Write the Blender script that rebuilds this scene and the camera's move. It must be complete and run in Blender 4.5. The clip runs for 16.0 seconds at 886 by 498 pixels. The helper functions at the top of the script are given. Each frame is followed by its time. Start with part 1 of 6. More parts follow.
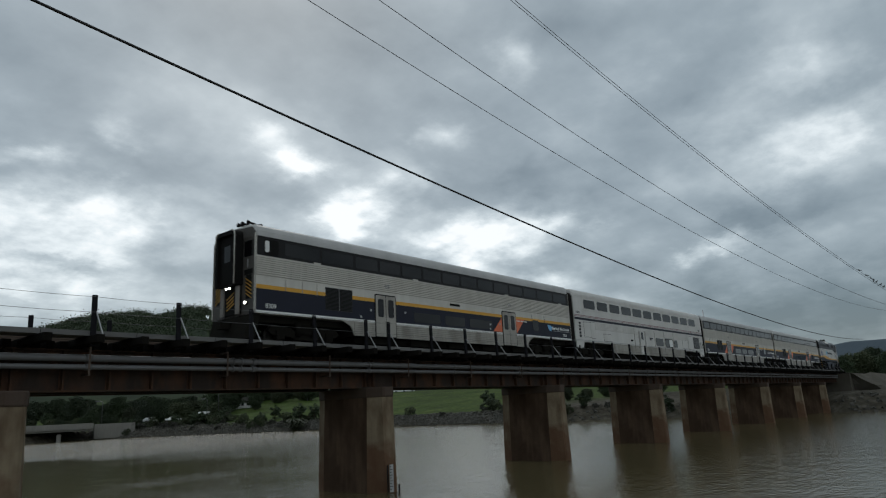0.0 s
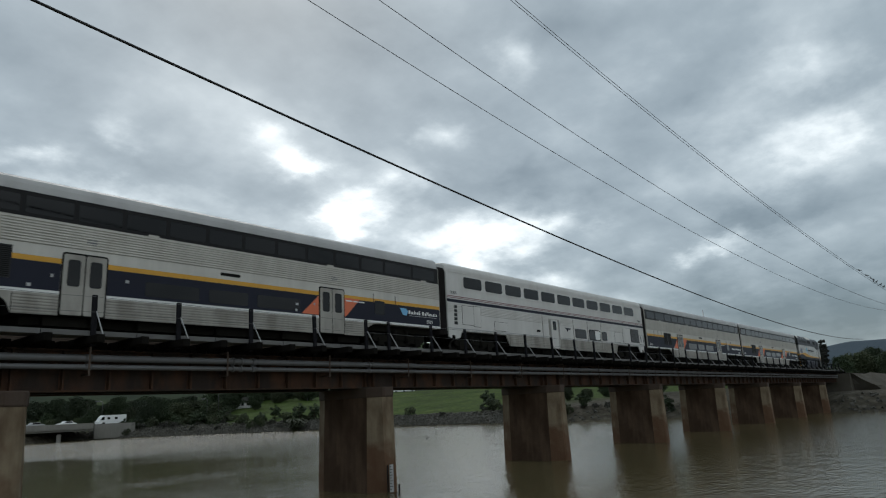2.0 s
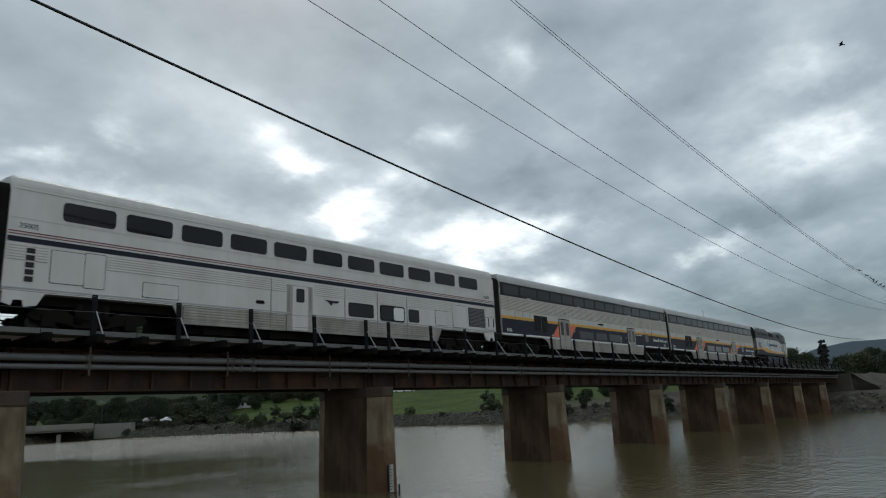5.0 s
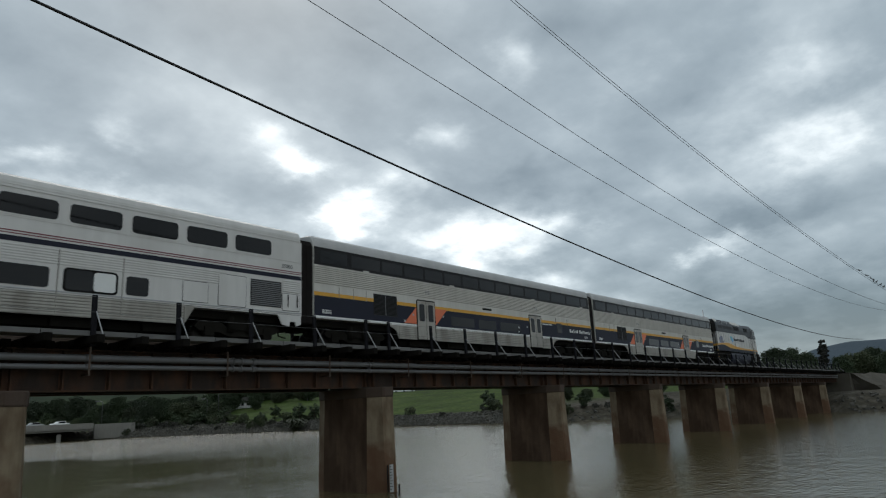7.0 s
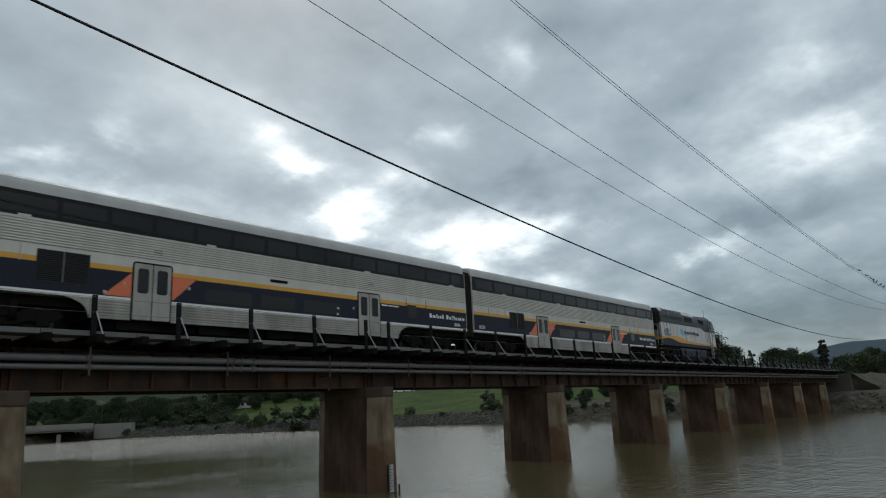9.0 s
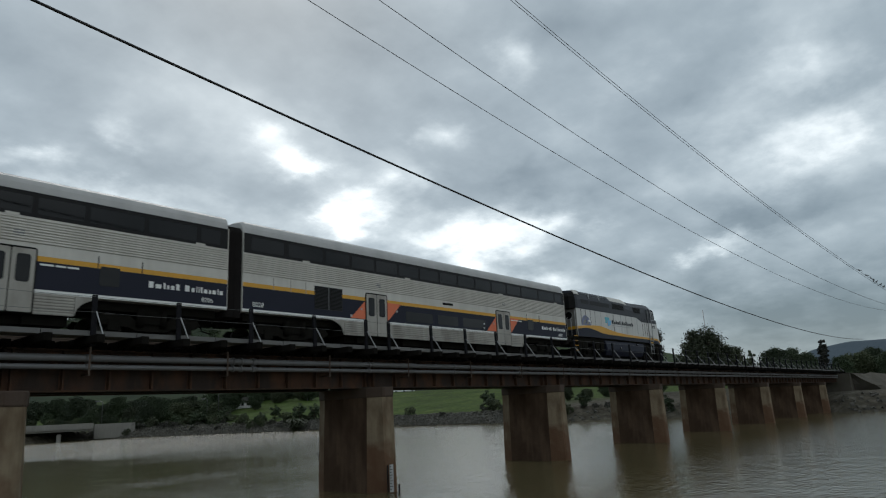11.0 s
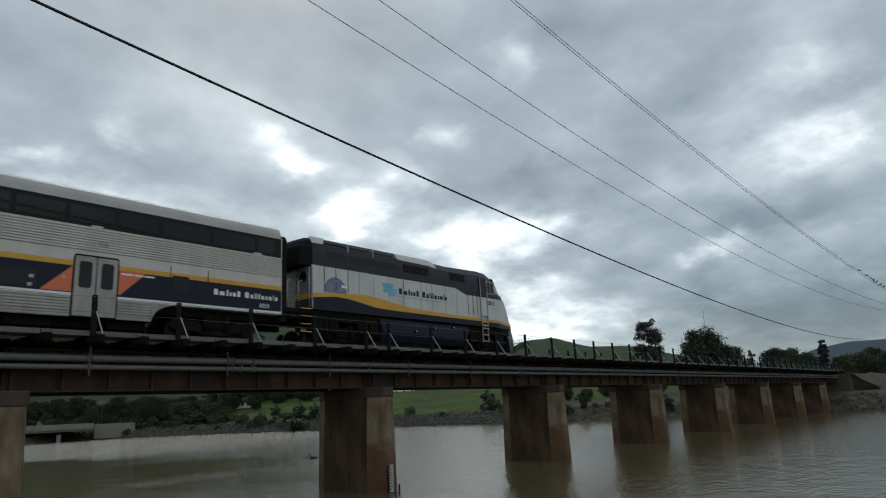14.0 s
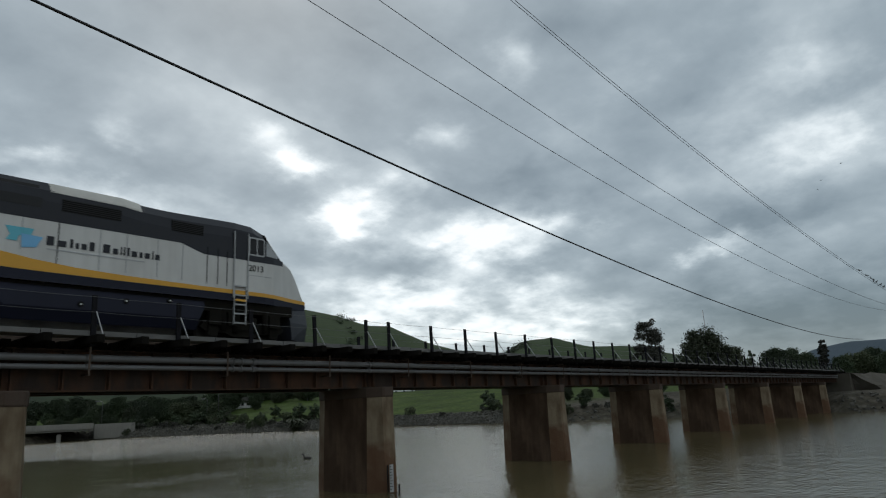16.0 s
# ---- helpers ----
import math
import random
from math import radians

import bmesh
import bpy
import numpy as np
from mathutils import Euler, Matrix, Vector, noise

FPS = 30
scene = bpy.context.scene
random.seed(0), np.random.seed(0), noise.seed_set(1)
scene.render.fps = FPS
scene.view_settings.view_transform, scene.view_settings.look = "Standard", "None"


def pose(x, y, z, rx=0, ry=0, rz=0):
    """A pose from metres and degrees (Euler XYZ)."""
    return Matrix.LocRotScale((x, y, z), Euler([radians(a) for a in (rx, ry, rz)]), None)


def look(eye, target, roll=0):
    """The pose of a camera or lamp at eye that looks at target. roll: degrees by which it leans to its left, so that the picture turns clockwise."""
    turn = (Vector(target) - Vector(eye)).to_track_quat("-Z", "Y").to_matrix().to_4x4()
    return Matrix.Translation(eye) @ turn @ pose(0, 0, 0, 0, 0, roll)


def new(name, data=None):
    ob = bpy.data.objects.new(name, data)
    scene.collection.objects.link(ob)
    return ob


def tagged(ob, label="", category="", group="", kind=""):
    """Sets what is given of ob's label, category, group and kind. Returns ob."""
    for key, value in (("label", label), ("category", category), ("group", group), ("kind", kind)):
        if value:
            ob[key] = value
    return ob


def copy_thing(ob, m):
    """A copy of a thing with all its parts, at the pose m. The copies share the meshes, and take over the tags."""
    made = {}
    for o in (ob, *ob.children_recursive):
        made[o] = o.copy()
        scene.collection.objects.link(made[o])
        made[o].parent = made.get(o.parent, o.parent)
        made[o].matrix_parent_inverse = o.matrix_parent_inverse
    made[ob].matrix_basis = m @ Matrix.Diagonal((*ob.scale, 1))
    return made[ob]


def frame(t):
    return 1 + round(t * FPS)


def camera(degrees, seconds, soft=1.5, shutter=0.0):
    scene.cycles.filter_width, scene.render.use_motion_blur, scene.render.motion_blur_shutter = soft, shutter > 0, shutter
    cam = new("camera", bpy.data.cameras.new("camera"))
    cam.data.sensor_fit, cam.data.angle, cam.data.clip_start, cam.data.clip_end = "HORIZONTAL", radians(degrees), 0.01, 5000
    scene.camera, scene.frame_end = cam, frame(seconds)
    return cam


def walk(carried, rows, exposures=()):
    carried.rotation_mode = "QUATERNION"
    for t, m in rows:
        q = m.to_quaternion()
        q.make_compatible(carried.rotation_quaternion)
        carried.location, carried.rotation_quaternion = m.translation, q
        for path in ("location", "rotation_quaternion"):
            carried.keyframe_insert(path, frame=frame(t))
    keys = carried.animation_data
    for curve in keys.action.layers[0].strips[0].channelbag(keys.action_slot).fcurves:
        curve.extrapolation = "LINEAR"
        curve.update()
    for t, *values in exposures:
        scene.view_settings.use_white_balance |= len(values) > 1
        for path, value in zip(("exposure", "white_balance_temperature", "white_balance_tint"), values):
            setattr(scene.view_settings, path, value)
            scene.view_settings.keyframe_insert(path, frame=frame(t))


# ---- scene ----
cam = camera(67.05, 16.0, soft=1.15, shutter=0.25)
HC = 3.4                    # eye above the water
RAIL = HC + 2.80            # rail head
NEAR = 22.503               # near side of the train
YC = NEAR + 1.525           # centre line of the track
PAN, PITCH = radians(50.691), radians(13.387)
EYE = Vector((0, 0, HC))
AIM = EYE + 100 * Vector((math.sin(PAN) * math.cos(PITCH), math.cos(PAN) * math.cos(PITCH), math.sin(PITCH)))
VIEW = look(EYE, AIM, -2.852)
walk(cam, [(0, VIEW), (16, VIEW)], exposures=[(0, -0.12), (1.2, 0.09), (14.5, 0.10), (16, -0.08)])


# ---- light ----
def math_node(tree, op, a, b=None, clamp=False):
    n = tree.nodes.new("ShaderNodeMath")
    n.operation, n.use_clamp = op, clamp
    for i, v in enumerate((a, b)):
        if v is None:
            continue
        if isinstance(v, (int, float)):
            n.inputs[i].default_value = v
        else:
            tree.links.new(v, n.inputs[i])
    return n.outputs[0]


def ramp(tree, fac, stops):
    n = tree.nodes.new("ShaderNodeValToRGB")
    els = n.color_ramp.elements
    while len(els) < len(stops):
        els.new(0.5)
    for e, (at, col) in zip(els, stops):
        e.position = at
        e.color = (*col, 1) if len(col) == 3 else col
    tree.links.new(fac, n.inputs[0])
    return n.outputs[0]


SUN_DIR = Vector((0.42, 0.62, 0.66)).normalized()     # from the ground to the sun behind the cloud


def build_world():
    world = bpy.data.worlds.new("overcast_sky")
    scene.world = world
    world.use_nodes = True
    t = world.node_tree
    t.nodes.clear()
    out = t.nodes.new("ShaderNodeOutputWorld")
    bg = t.nodes.new("ShaderNodeBackground")
    co = t.nodes.new("ShaderNodeTexCoord")
    sky = t.nodes.new("ShaderNodeTexSky")
    sky.sky_type, sky.sun_disc = "NISHITA", False
    sky.sun_elevation = math.asin(SUN_DIR.z)
    sky.sun_rotation = math.atan2(SUN_DIR.x, SUN_DIR.y)
    sep = t.nodes.new("ShaderNodeSeparateXYZ")
    t.links.new(co.outputs["Generated"], sep.inputs[0])
    z = math_node(t, "MAXIMUM", sep.outputs[2], 0.0)
    zz = math_node(t, "ADD", z, 0.30)
    comb = t.nodes.new("ShaderNodeCombineXYZ")
    t.links.new(math_node(t, "DIVIDE", sep.outputs[0], zz), comb.inputs[0])
    t.links.new(math_node(t, "DIVIDE", sep.outputs[1], zz), comb.inputs[1])

    def clouds(scale, detail, rough, warp, shift, colour=False):
        m = t.nodes.new("ShaderNodeMapping")
        m.inputs["Location"].default_value = shift
        t.links.new(comb.outputs[0], m.inputs[0])
        n = t.nodes.new("ShaderNodeTexNoise")
        n.inputs["Scale"].default_value, n.inputs["Detail"].default_value = scale, detail
        n.inputs["Roughness"].default_value, n.inputs["Distortion"].default_value = rough, warp
        t.links.new(m.outputs[0], n.inputs["Vector"])
        return n.outputs[1] if colour else math_node(t, "SUBTRACT", n.outputs[0], 0.5)

    def vec(op, a, b, c=None):
        n = t.nodes.new("ShaderNodeVectorMath")
        n.operation = op
        for k, v in enumerate((a, b, c)):
            if isinstance(v, tuple):
                n.inputs[k].default_value = v
            elif v is not None:
                t.links.new(v, n.inputs[k])
        return n.outputs["Value" if op == "DOT_PRODUCT" else "Vector"]

    big = clouds(2.2, 2, 0.5, 0.0, (3.1, 0.4, 0))
    fine = clouds(5.0, 9, 0.53, 0.1, (0.7, 5.2, 0))
    lumps = clouds(11.0, 6, 0.55, 0.0, (4.4, 1.3, 2))
    val = math_node(t, "ADD", math_node(t, "MULTIPLY", big, 0.34), math_node(t, "MULTIPLY", fine, 0.60))
    val = math_node(t, "ADD", val, math_node(t, "MULTIPLY", lumps, 0.12))
    val = math_node(t, "ADD", val, 0.455)
    uneven = math_node(t, "ADD", math_node(t, "MULTIPLY", math_node(t, "ADD", fine, lumps), 1.5), 1.1)
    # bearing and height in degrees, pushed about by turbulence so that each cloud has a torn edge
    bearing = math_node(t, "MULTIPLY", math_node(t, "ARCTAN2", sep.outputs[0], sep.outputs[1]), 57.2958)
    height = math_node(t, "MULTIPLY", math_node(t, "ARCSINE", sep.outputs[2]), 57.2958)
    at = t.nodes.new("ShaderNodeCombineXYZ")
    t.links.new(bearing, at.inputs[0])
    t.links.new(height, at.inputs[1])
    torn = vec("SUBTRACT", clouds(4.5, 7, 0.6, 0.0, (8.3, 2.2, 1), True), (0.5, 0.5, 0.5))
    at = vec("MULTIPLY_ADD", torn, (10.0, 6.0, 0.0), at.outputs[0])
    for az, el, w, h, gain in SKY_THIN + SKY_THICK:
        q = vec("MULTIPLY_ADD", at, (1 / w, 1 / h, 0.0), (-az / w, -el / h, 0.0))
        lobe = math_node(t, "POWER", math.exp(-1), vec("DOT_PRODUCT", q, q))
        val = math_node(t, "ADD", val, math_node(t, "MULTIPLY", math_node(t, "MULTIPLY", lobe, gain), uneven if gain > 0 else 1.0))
    # broad glow added to the unseen sky behind the eye, brightening near faces
    back_glow = math_node(t, "POWER", math_node(t, "MAXIMUM", vec("DOT_PRODUCT", co.outputs["Generated"], tuple(Vector((-0.25, -0.85, 0.45)).normalized())), 0.0), 1.6)
    val = math_node(t, "ADD", val, math_node(t, "MULTIPLY", back_glow, 0.27))
    col = ramp(t, val, [(0.0, (0.126, 0.168, 0.193)), (0.22, (0.203, 0.255, 0.286)), (0.45, (0.318, 0.381, 0.416)),
                        (0.68, (0.52, 0.592, 0.625)), (0.88, (0.80, 0.868, 0.89)), (1.0, (0.97, 1.0, 1.0))])
    add = t.nodes.new("ShaderNodeMix")
    add.data_type, add.blend_type = "RGBA", "ADD"
    add.inputs["Factor"].default_value = 0.012
    t.links.new(col, add.inputs["A"])
    t.links.new(sky.outputs[0], add.inputs["B"])
    t.links.new(add.outputs["Result"], bg.inputs[0])
    bg.inputs[1].default_value = 1.0
    t.links.new(bg.outputs[0], out.inputs[0])


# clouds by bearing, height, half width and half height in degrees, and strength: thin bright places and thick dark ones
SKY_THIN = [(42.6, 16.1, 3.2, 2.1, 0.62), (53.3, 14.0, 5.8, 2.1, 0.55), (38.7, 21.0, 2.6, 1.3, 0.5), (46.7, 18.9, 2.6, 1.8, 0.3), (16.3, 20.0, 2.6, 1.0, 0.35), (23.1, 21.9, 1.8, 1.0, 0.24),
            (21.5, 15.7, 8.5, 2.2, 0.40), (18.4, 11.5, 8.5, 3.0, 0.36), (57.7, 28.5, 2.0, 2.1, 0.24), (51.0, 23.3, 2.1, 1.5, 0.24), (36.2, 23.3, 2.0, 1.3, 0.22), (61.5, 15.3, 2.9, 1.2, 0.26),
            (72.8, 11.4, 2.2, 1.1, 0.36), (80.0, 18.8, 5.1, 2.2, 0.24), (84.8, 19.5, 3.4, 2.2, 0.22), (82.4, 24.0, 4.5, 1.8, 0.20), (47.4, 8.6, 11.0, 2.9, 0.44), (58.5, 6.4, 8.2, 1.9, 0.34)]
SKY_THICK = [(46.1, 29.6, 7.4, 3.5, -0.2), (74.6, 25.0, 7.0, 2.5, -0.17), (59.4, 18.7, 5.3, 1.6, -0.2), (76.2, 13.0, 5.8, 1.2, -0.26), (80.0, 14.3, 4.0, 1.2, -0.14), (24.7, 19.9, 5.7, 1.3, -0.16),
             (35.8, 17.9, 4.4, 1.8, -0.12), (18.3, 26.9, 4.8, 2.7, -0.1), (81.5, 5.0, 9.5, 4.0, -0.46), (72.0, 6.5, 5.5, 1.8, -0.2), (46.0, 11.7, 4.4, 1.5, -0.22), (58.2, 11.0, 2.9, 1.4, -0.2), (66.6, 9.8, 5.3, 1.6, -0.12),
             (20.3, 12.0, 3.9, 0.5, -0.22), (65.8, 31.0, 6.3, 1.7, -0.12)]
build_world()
sun_data = bpy.data.lights.new("sun", "SUN")
sun_data.energy, sun_data.angle, sun_data.color = 0.55, radians(25), (1.0, 0.97, 0.93)
sun = new("sun", sun_data)
sun.matrix_world = look(Vector((0, 0, 60)) + SUN_DIR * 100, (0, 0, 60))


# ---- materials ----
def mat(name, base, rough=0.6, metal=0.0, var=0.15, scale=2.0, bump=0.0, bump_scale=20.0, streak=0.0, dirt=None, coat=0.0, island=0.0, spec=0.5):
    """Painted, metal or stone surface: two scales of noise, vertical streaks, dirt and fine relief."""
    m = bpy.data.materials.new(name)
    m.use_nodes = True
    t = m.node_tree
    b = t.nodes["Principled BSDF"]
    co = t.nodes.new("ShaderNodeTexCoord")

    def noise_at(sc, detail=4, stretch=(1, 1, 1)):
        mp = t.nodes.new("ShaderNodeMapping")
        mp.inputs["Scale"].default_value = stretch
        t.links.new(co.outputs["Object"], mp.inputs[0])
        n = t.nodes.new("ShaderNodeTexNoise")
        n.inputs["Scale"].default_value, n.inputs["Detail"].default_value = sc, detail
        t.links.new(mp.outputs[0], n.inputs["Vector"])
        return n.outputs[0]

    big, fine = noise_at(scale), noise_at(scale * 9, 3)
    f = math_node(t, "ADD", math_node(t, "MULTIPLY", math_node(t, "SUBTRACT", big, 0.5), 2 * var),
                  math_node(t, "MULTIPLY", math_node(t, "SUBTRACT", fine, 0.5), var))
    if streak:
        s = noise_at(2.5, 4, (1.6, 1.6, 0.12))
        f = math_node(t, "ADD", f, math_node(t, "MULTIPLY", math_node(t, "SUBTRACT", s, 0.5), 2 * streak))
    if island:
        g = t.nodes.new("ShaderNodeNewGeometry")
        f = math_node(t, "ADD", f, math_node(t, "MULTIPLY", math_node(t, "SUBTRACT", g.outputs["Random Per Island"], 0.5), 2 * island))
        oi = t.nodes.new("ShaderNodeObjectInfo")
        f = math_node(t, "ADD", f, math_node(t, "MULTIPLY", math_node(t, "SUBTRACT", oi.outputs["Random"], 0.5), 2 * island))
    f = math_node(t, "ADD", f, 1.0)
    mul = t.nodes.new("ShaderNodeVectorMath")
    mul.operation = "SCALE"
    mul.inputs[0].default_value = base
    t.links.new(f, mul.inputs["Scale"])
    colour = mul.outputs[0]
    if dirt:
        dcol, amount = dirt
        mx = t.nodes.new("ShaderNodeMix")
        mx.data_type = "RGBA"
        d = noise_at(scale * 1.7, 6, (1, 1, 0.5))
        fac = math_node(t, "MULTIPLY", math_node(t, "MULTIPLY", math_node(t, "SUBTRACT", d, 0.42), 4.0, True), amount, True)
        t.links.new(fac, mx.inputs["Factor"])
        t.links.new(colour, mx.inputs["A"])
        mx.inputs["B"].default_value = (*dcol, 1)
        colour = mx.outputs["Result"]
    t.links.new(colour, b.inputs["Base Color"])
    r = math_node(t, "ADD", math_node(t, "MULTIPLY", math_node(t, "SUBTRACT", fine, 0.5), 0.25), rough, True)
    t.links.new(r, b.inputs["Roughness"])
    b.inputs["Metallic"].default_value = metal
    b.inputs["Coat Weight"].default_value = coat
    b.inputs["Specular IOR Level"].default_value = spec
    if bump:
        bp = t.nodes.new("ShaderNodeBump")
        bp.inputs["Strength"].default_value, bp.inputs["Distance"].default_value = bump, 0.05
        t.links.new(noise_at(bump_scale, 5), bp.inputs["Height"])
        t.links.new(bp.outputs[0], b.inputs["Normal"])
    return m


def glow(name, colour, strength):
    m = mat(name, colour, 0.3)
    b = m.node_tree.nodes["Principled BSDF"]
    b.inputs["Emission Color"].default_value, b.inputs["Emission Strength"].default_value = (*colour, 1), strength
    return m


def water_material():
    m = bpy.data.materials.new("muddy_water")
    m.use_nodes = True
    t = m.node_tree
    b = t.nodes["Principled BSDF"]
    b.inputs["Base Color"].default_value = (0.108, 0.089, 0.045, 1)
    b.inputs["IOR"].default_value = 1.333
    co = t.nodes.new("ShaderNodeTexCoord")

    def waves(scale, detail, stretch, rot):
        mp = t.nodes.new("ShaderNodeMapping")
        mp.inputs["Scale"].default_value = stretch
        mp.inputs["Rotation"].default_value = (0, 0, rot)
        t.links.new(co.outputs["Object"], mp.inputs[0])
        n = t.nodes.new("ShaderNodeTexNoise")
        n.inputs["Scale"].default_value, n.inputs["Detail"].default_value = scale, detail
        t.links.new(mp.outputs[0], n.inputs["Vector"])
        return n.outputs[0]

    # calm and ruffled patches
    patch = waves(0.035, 4, (1, 1.8, 1), 0.7)
    # a sheltered calm stretch below the bridge, ruffled by the wind in patches beyond it
    off = t.nodes.new("ShaderNodeVectorMath")
    off.operation = "DISTANCE"
    t.links.new(co.outputs["Object"], off.inputs[0])
    off.inputs[1].default_value = (0, 62, 0)
    reach = math_node(t, "ADD", math_node(t, "MULTIPLY", math_node(t, "SUBTRACT", off.outputs["Value"], 31.0), 0.075), math_node(t, "MULTIPLY", math_node(t, "SUBTRACT", patch, 0.5), 2.8))
    patch = math_node(t, "MULTIPLY", reach, 1.0, True)
    h = math_node(t, "ADD", waves(2.6, 4, (1, 1.8, 1), 0.7), math_node(t, "MULTIPLY", waves(0.6, 3, (1, 1.7, 1), 0.5), 1.4))
    # the wind has a longer reach over the far side
    place = t.nodes.new("ShaderNodeSeparateXYZ")
    t.links.new(co.outputs["Object"], place.inputs[0])
    open_water = math_node(t, "MULTIPLY", math_node(t, "SUBTRACT", place.outputs[1], 62.0), 0.03, True)
    chop = math_node(t, "ADD", math_node(t, "MULTIPLY", open_water, 1.0), 0.36)
    h = math_node(t, "MULTIPLY", h, math_node(t, "ADD", math_node(t, "MULTIPLY", patch, chop), 0.07))
    t.links.new(math_node(t, "ADD", math_node(t, "MULTIPLY", patch, 0.05), 0.03), b.inputs["Roughness"])
    bp = t.nodes.new("ShaderNodeBump")
    bp.inputs["Strength"].default_value, bp.inputs["Distance"].default_value = 0.85, 0.115
    t.links.new(h, bp.inputs["Height"])
    t.links.new(bp.outputs[0], b.inputs["Normal"])
    return m


def ground_material():
    """Grass, dry earth and stony banks by height and slope of the land, with woods on the far hills by their own
    patches and haze mixed into the far colours.
    """
    m = bpy.data.materials.new("grass_earth_and_haze")
    m.use_nodes = True
    t = m.node_tree
    b = t.nodes["Principled BSDF"]
    b.inputs["Roughness"].default_value = 0.95
    b.inputs["Specular IOR Level"].default_value = 0.1
    g = t.nodes.new("ShaderNodeNewGeometry")
    sep = t.nodes.new("ShaderNodeSeparateXYZ")
    t.links.new(g.outputs["Position"], sep.inputs[0])

    def n_at(scale, detail=5):
        n = t.nodes.new("ShaderNodeTexNoise")
        n.inputs["Scale"].default_value, n.inputs["Detail"].default_value = scale, detail
        t.links.new(g.outputs["Position"], n.inputs["Vector"])
        return n.outputs[0]

    def mixc(fac, a, bb):
        x = t.nodes.new("ShaderNodeMix")
        x.data_type = "RGBA"
        t.links.new(fac, x.inputs["Factor"])
        for v, s in ((a, "A"), (bb, "B")):
            if isinstance(v, tuple):
                x.inputs[s].default_value = (*v, 1)
            else:
                t.links.new(v, x.inputs[s])
        return x.outputs["Result"]

    grass = ramp(t, n_at(0.12, 6), [(0.3, (0.034, 0.050, 0.010)), (0.5, (0.052, 0.084, 0.015)), (0.7, (0.076, 0.108, 0.024))])
    tuft = ramp(t, n_at(0.9, 5), [(0.35, (0.6, 0.6, 0.6)), (0.7, (1.15, 1.15, 1.1))])
    mul = t.nodes.new("ShaderNodeMix")
    mul.data_type, mul.blend_type = "RGBA", "MULTIPLY"
    mul.inputs["Factor"].default_value = 1
    t.links.new(grass, mul.inputs["A"])
    t.links.new(tuft, mul.inputs["B"])
    grass = mul.outputs["Result"]
    earth = ramp(t, n_at(0.8, 6), [(0.3, (0.034, 0.029, 0.021)), (0.55, (0.068, 0.060, 0.045)), (0.75, (0.12, 0.108, 0.088))])
    low = math_node(t, "ADD", sep.outputs[2], math_node(t, "MULTIPLY", math_node(t, "SUBTRACT", n_at(0.15), 0.5), 1.6))
    colour = mixc(math_node(t, "MULTIPLY", math_node(t, "SUBTRACT", low, 1.9), 1.6, True), earth, grass)
    wood = ramp(t, n_at(0.02, 7), [(0.3, (0.012, 0.02, 0.012)), (0.7, (0.035, 0.05, 0.025))])
    far = math_node(t, "MULTIPLY", math_node(t, "SUBTRACT", math_node(t, "ADD", n_at(0.006, 4), math_node(t, "MULTIPLY", sep.outputs[0], -0.0011)), 0.02), 9.0, True)
    high = math_node(t, "MULTIPLY", math_node(t, "SUBTRACT", sep.outputs[2], 9.0), 0.12, True)
    colour = mixc(math_node(t, "MULTIPLY", far, high, True), colour, wood)
    # distance haze put into the high hills as a muted, darker green
    hill_haze = math_node(t, "MULTIPLY", math_node(t, "SUBTRACT", sep.outputs[2], 16.0), 0.05, True)
    colour = mixc(math_node(t, "MULTIPLY", hill_haze, 0.65), colour, (0.030, 0.046, 0.026))
    # blue-grey air haze painted into the farthest ground, stronger with distance
    far_haze = math_node(t, "MULTIPLY", math_node(t, "SUBTRACT", sep.outputs[0], 1700.0), 0.002, True)
    colour = mixc(far_haze, colour, (0.055, 0.076, 0.095))
    dry = math_node(t, "MULTIPLY", math_node(t, "MULTIPLY", math_node(t, "SUBTRACT", sep.outputs[0], 90.0), 0.10, True),
                    math_node(t, "MULTIPLY", math_node(t, "SUBTRACT", 88.0, sep.outputs[1]), 0.05, True), True)
    colour = mixc(math_node(t, "MULTIPLY", dry, math_node(t, "SUBTRACT", 1.0, far_haze)), colour, earth)
    t.links.new(colour, b.inputs["Base Color"])
    bp = t.nodes.new("ShaderNodeBump")
    bp.inputs["Strength"].default_value, bp.inputs["Distance"].default_value = 0.6, 0.4
    t.links.new(n_at(1.6, 6), bp.inputs["Height"])
    t.links.new(bp.outputs[0], b.inputs["Normal"])
    return m


CABGREY = mat("grimy_cab_front_paint", (0.080, 0.073, 0.066), 0.6, 0, 0.2, 1.5, streak=0.2, spec=0.2)
PANELGREY = mat("pale_grey_front_panel", (0.22, 0.20, 0.18), 0.6, 0, 0.15, 2.0, streak=0.15, spec=0.2)
REARGREY = mat("grimy_rear_wall_paint", (0.26, 0.25, 0.235), 0.55, 0.05, 0.15, 1.2, streak=0.3, dirt=((0.12, 0.11, 0.10), 0.5), spec=0.25)
GANGWAY = mat("dusty_gangway_rubber", (0.032, 0.028, 0.027), 0.8, 0, 0.25, 2.0, streak=0.2, spec=0.1)
SILVER = mat("brushed_stainless_steel", (0.55, 0.525, 0.48), 0.5, 0.15, 0.06, 0.8, streak=0.14, dirt=((0.36, 0.33, 0.29), 0.3), spec=0.25)
SKIRT = mat("grimy_stainless_skirt", (0.36, 0.34, 0.305), 0.55, 0.1, 0.10, 0.9, streak=0.2, dirt=((0.17, 0.155, 0.135), 0.6), spec=0.2)
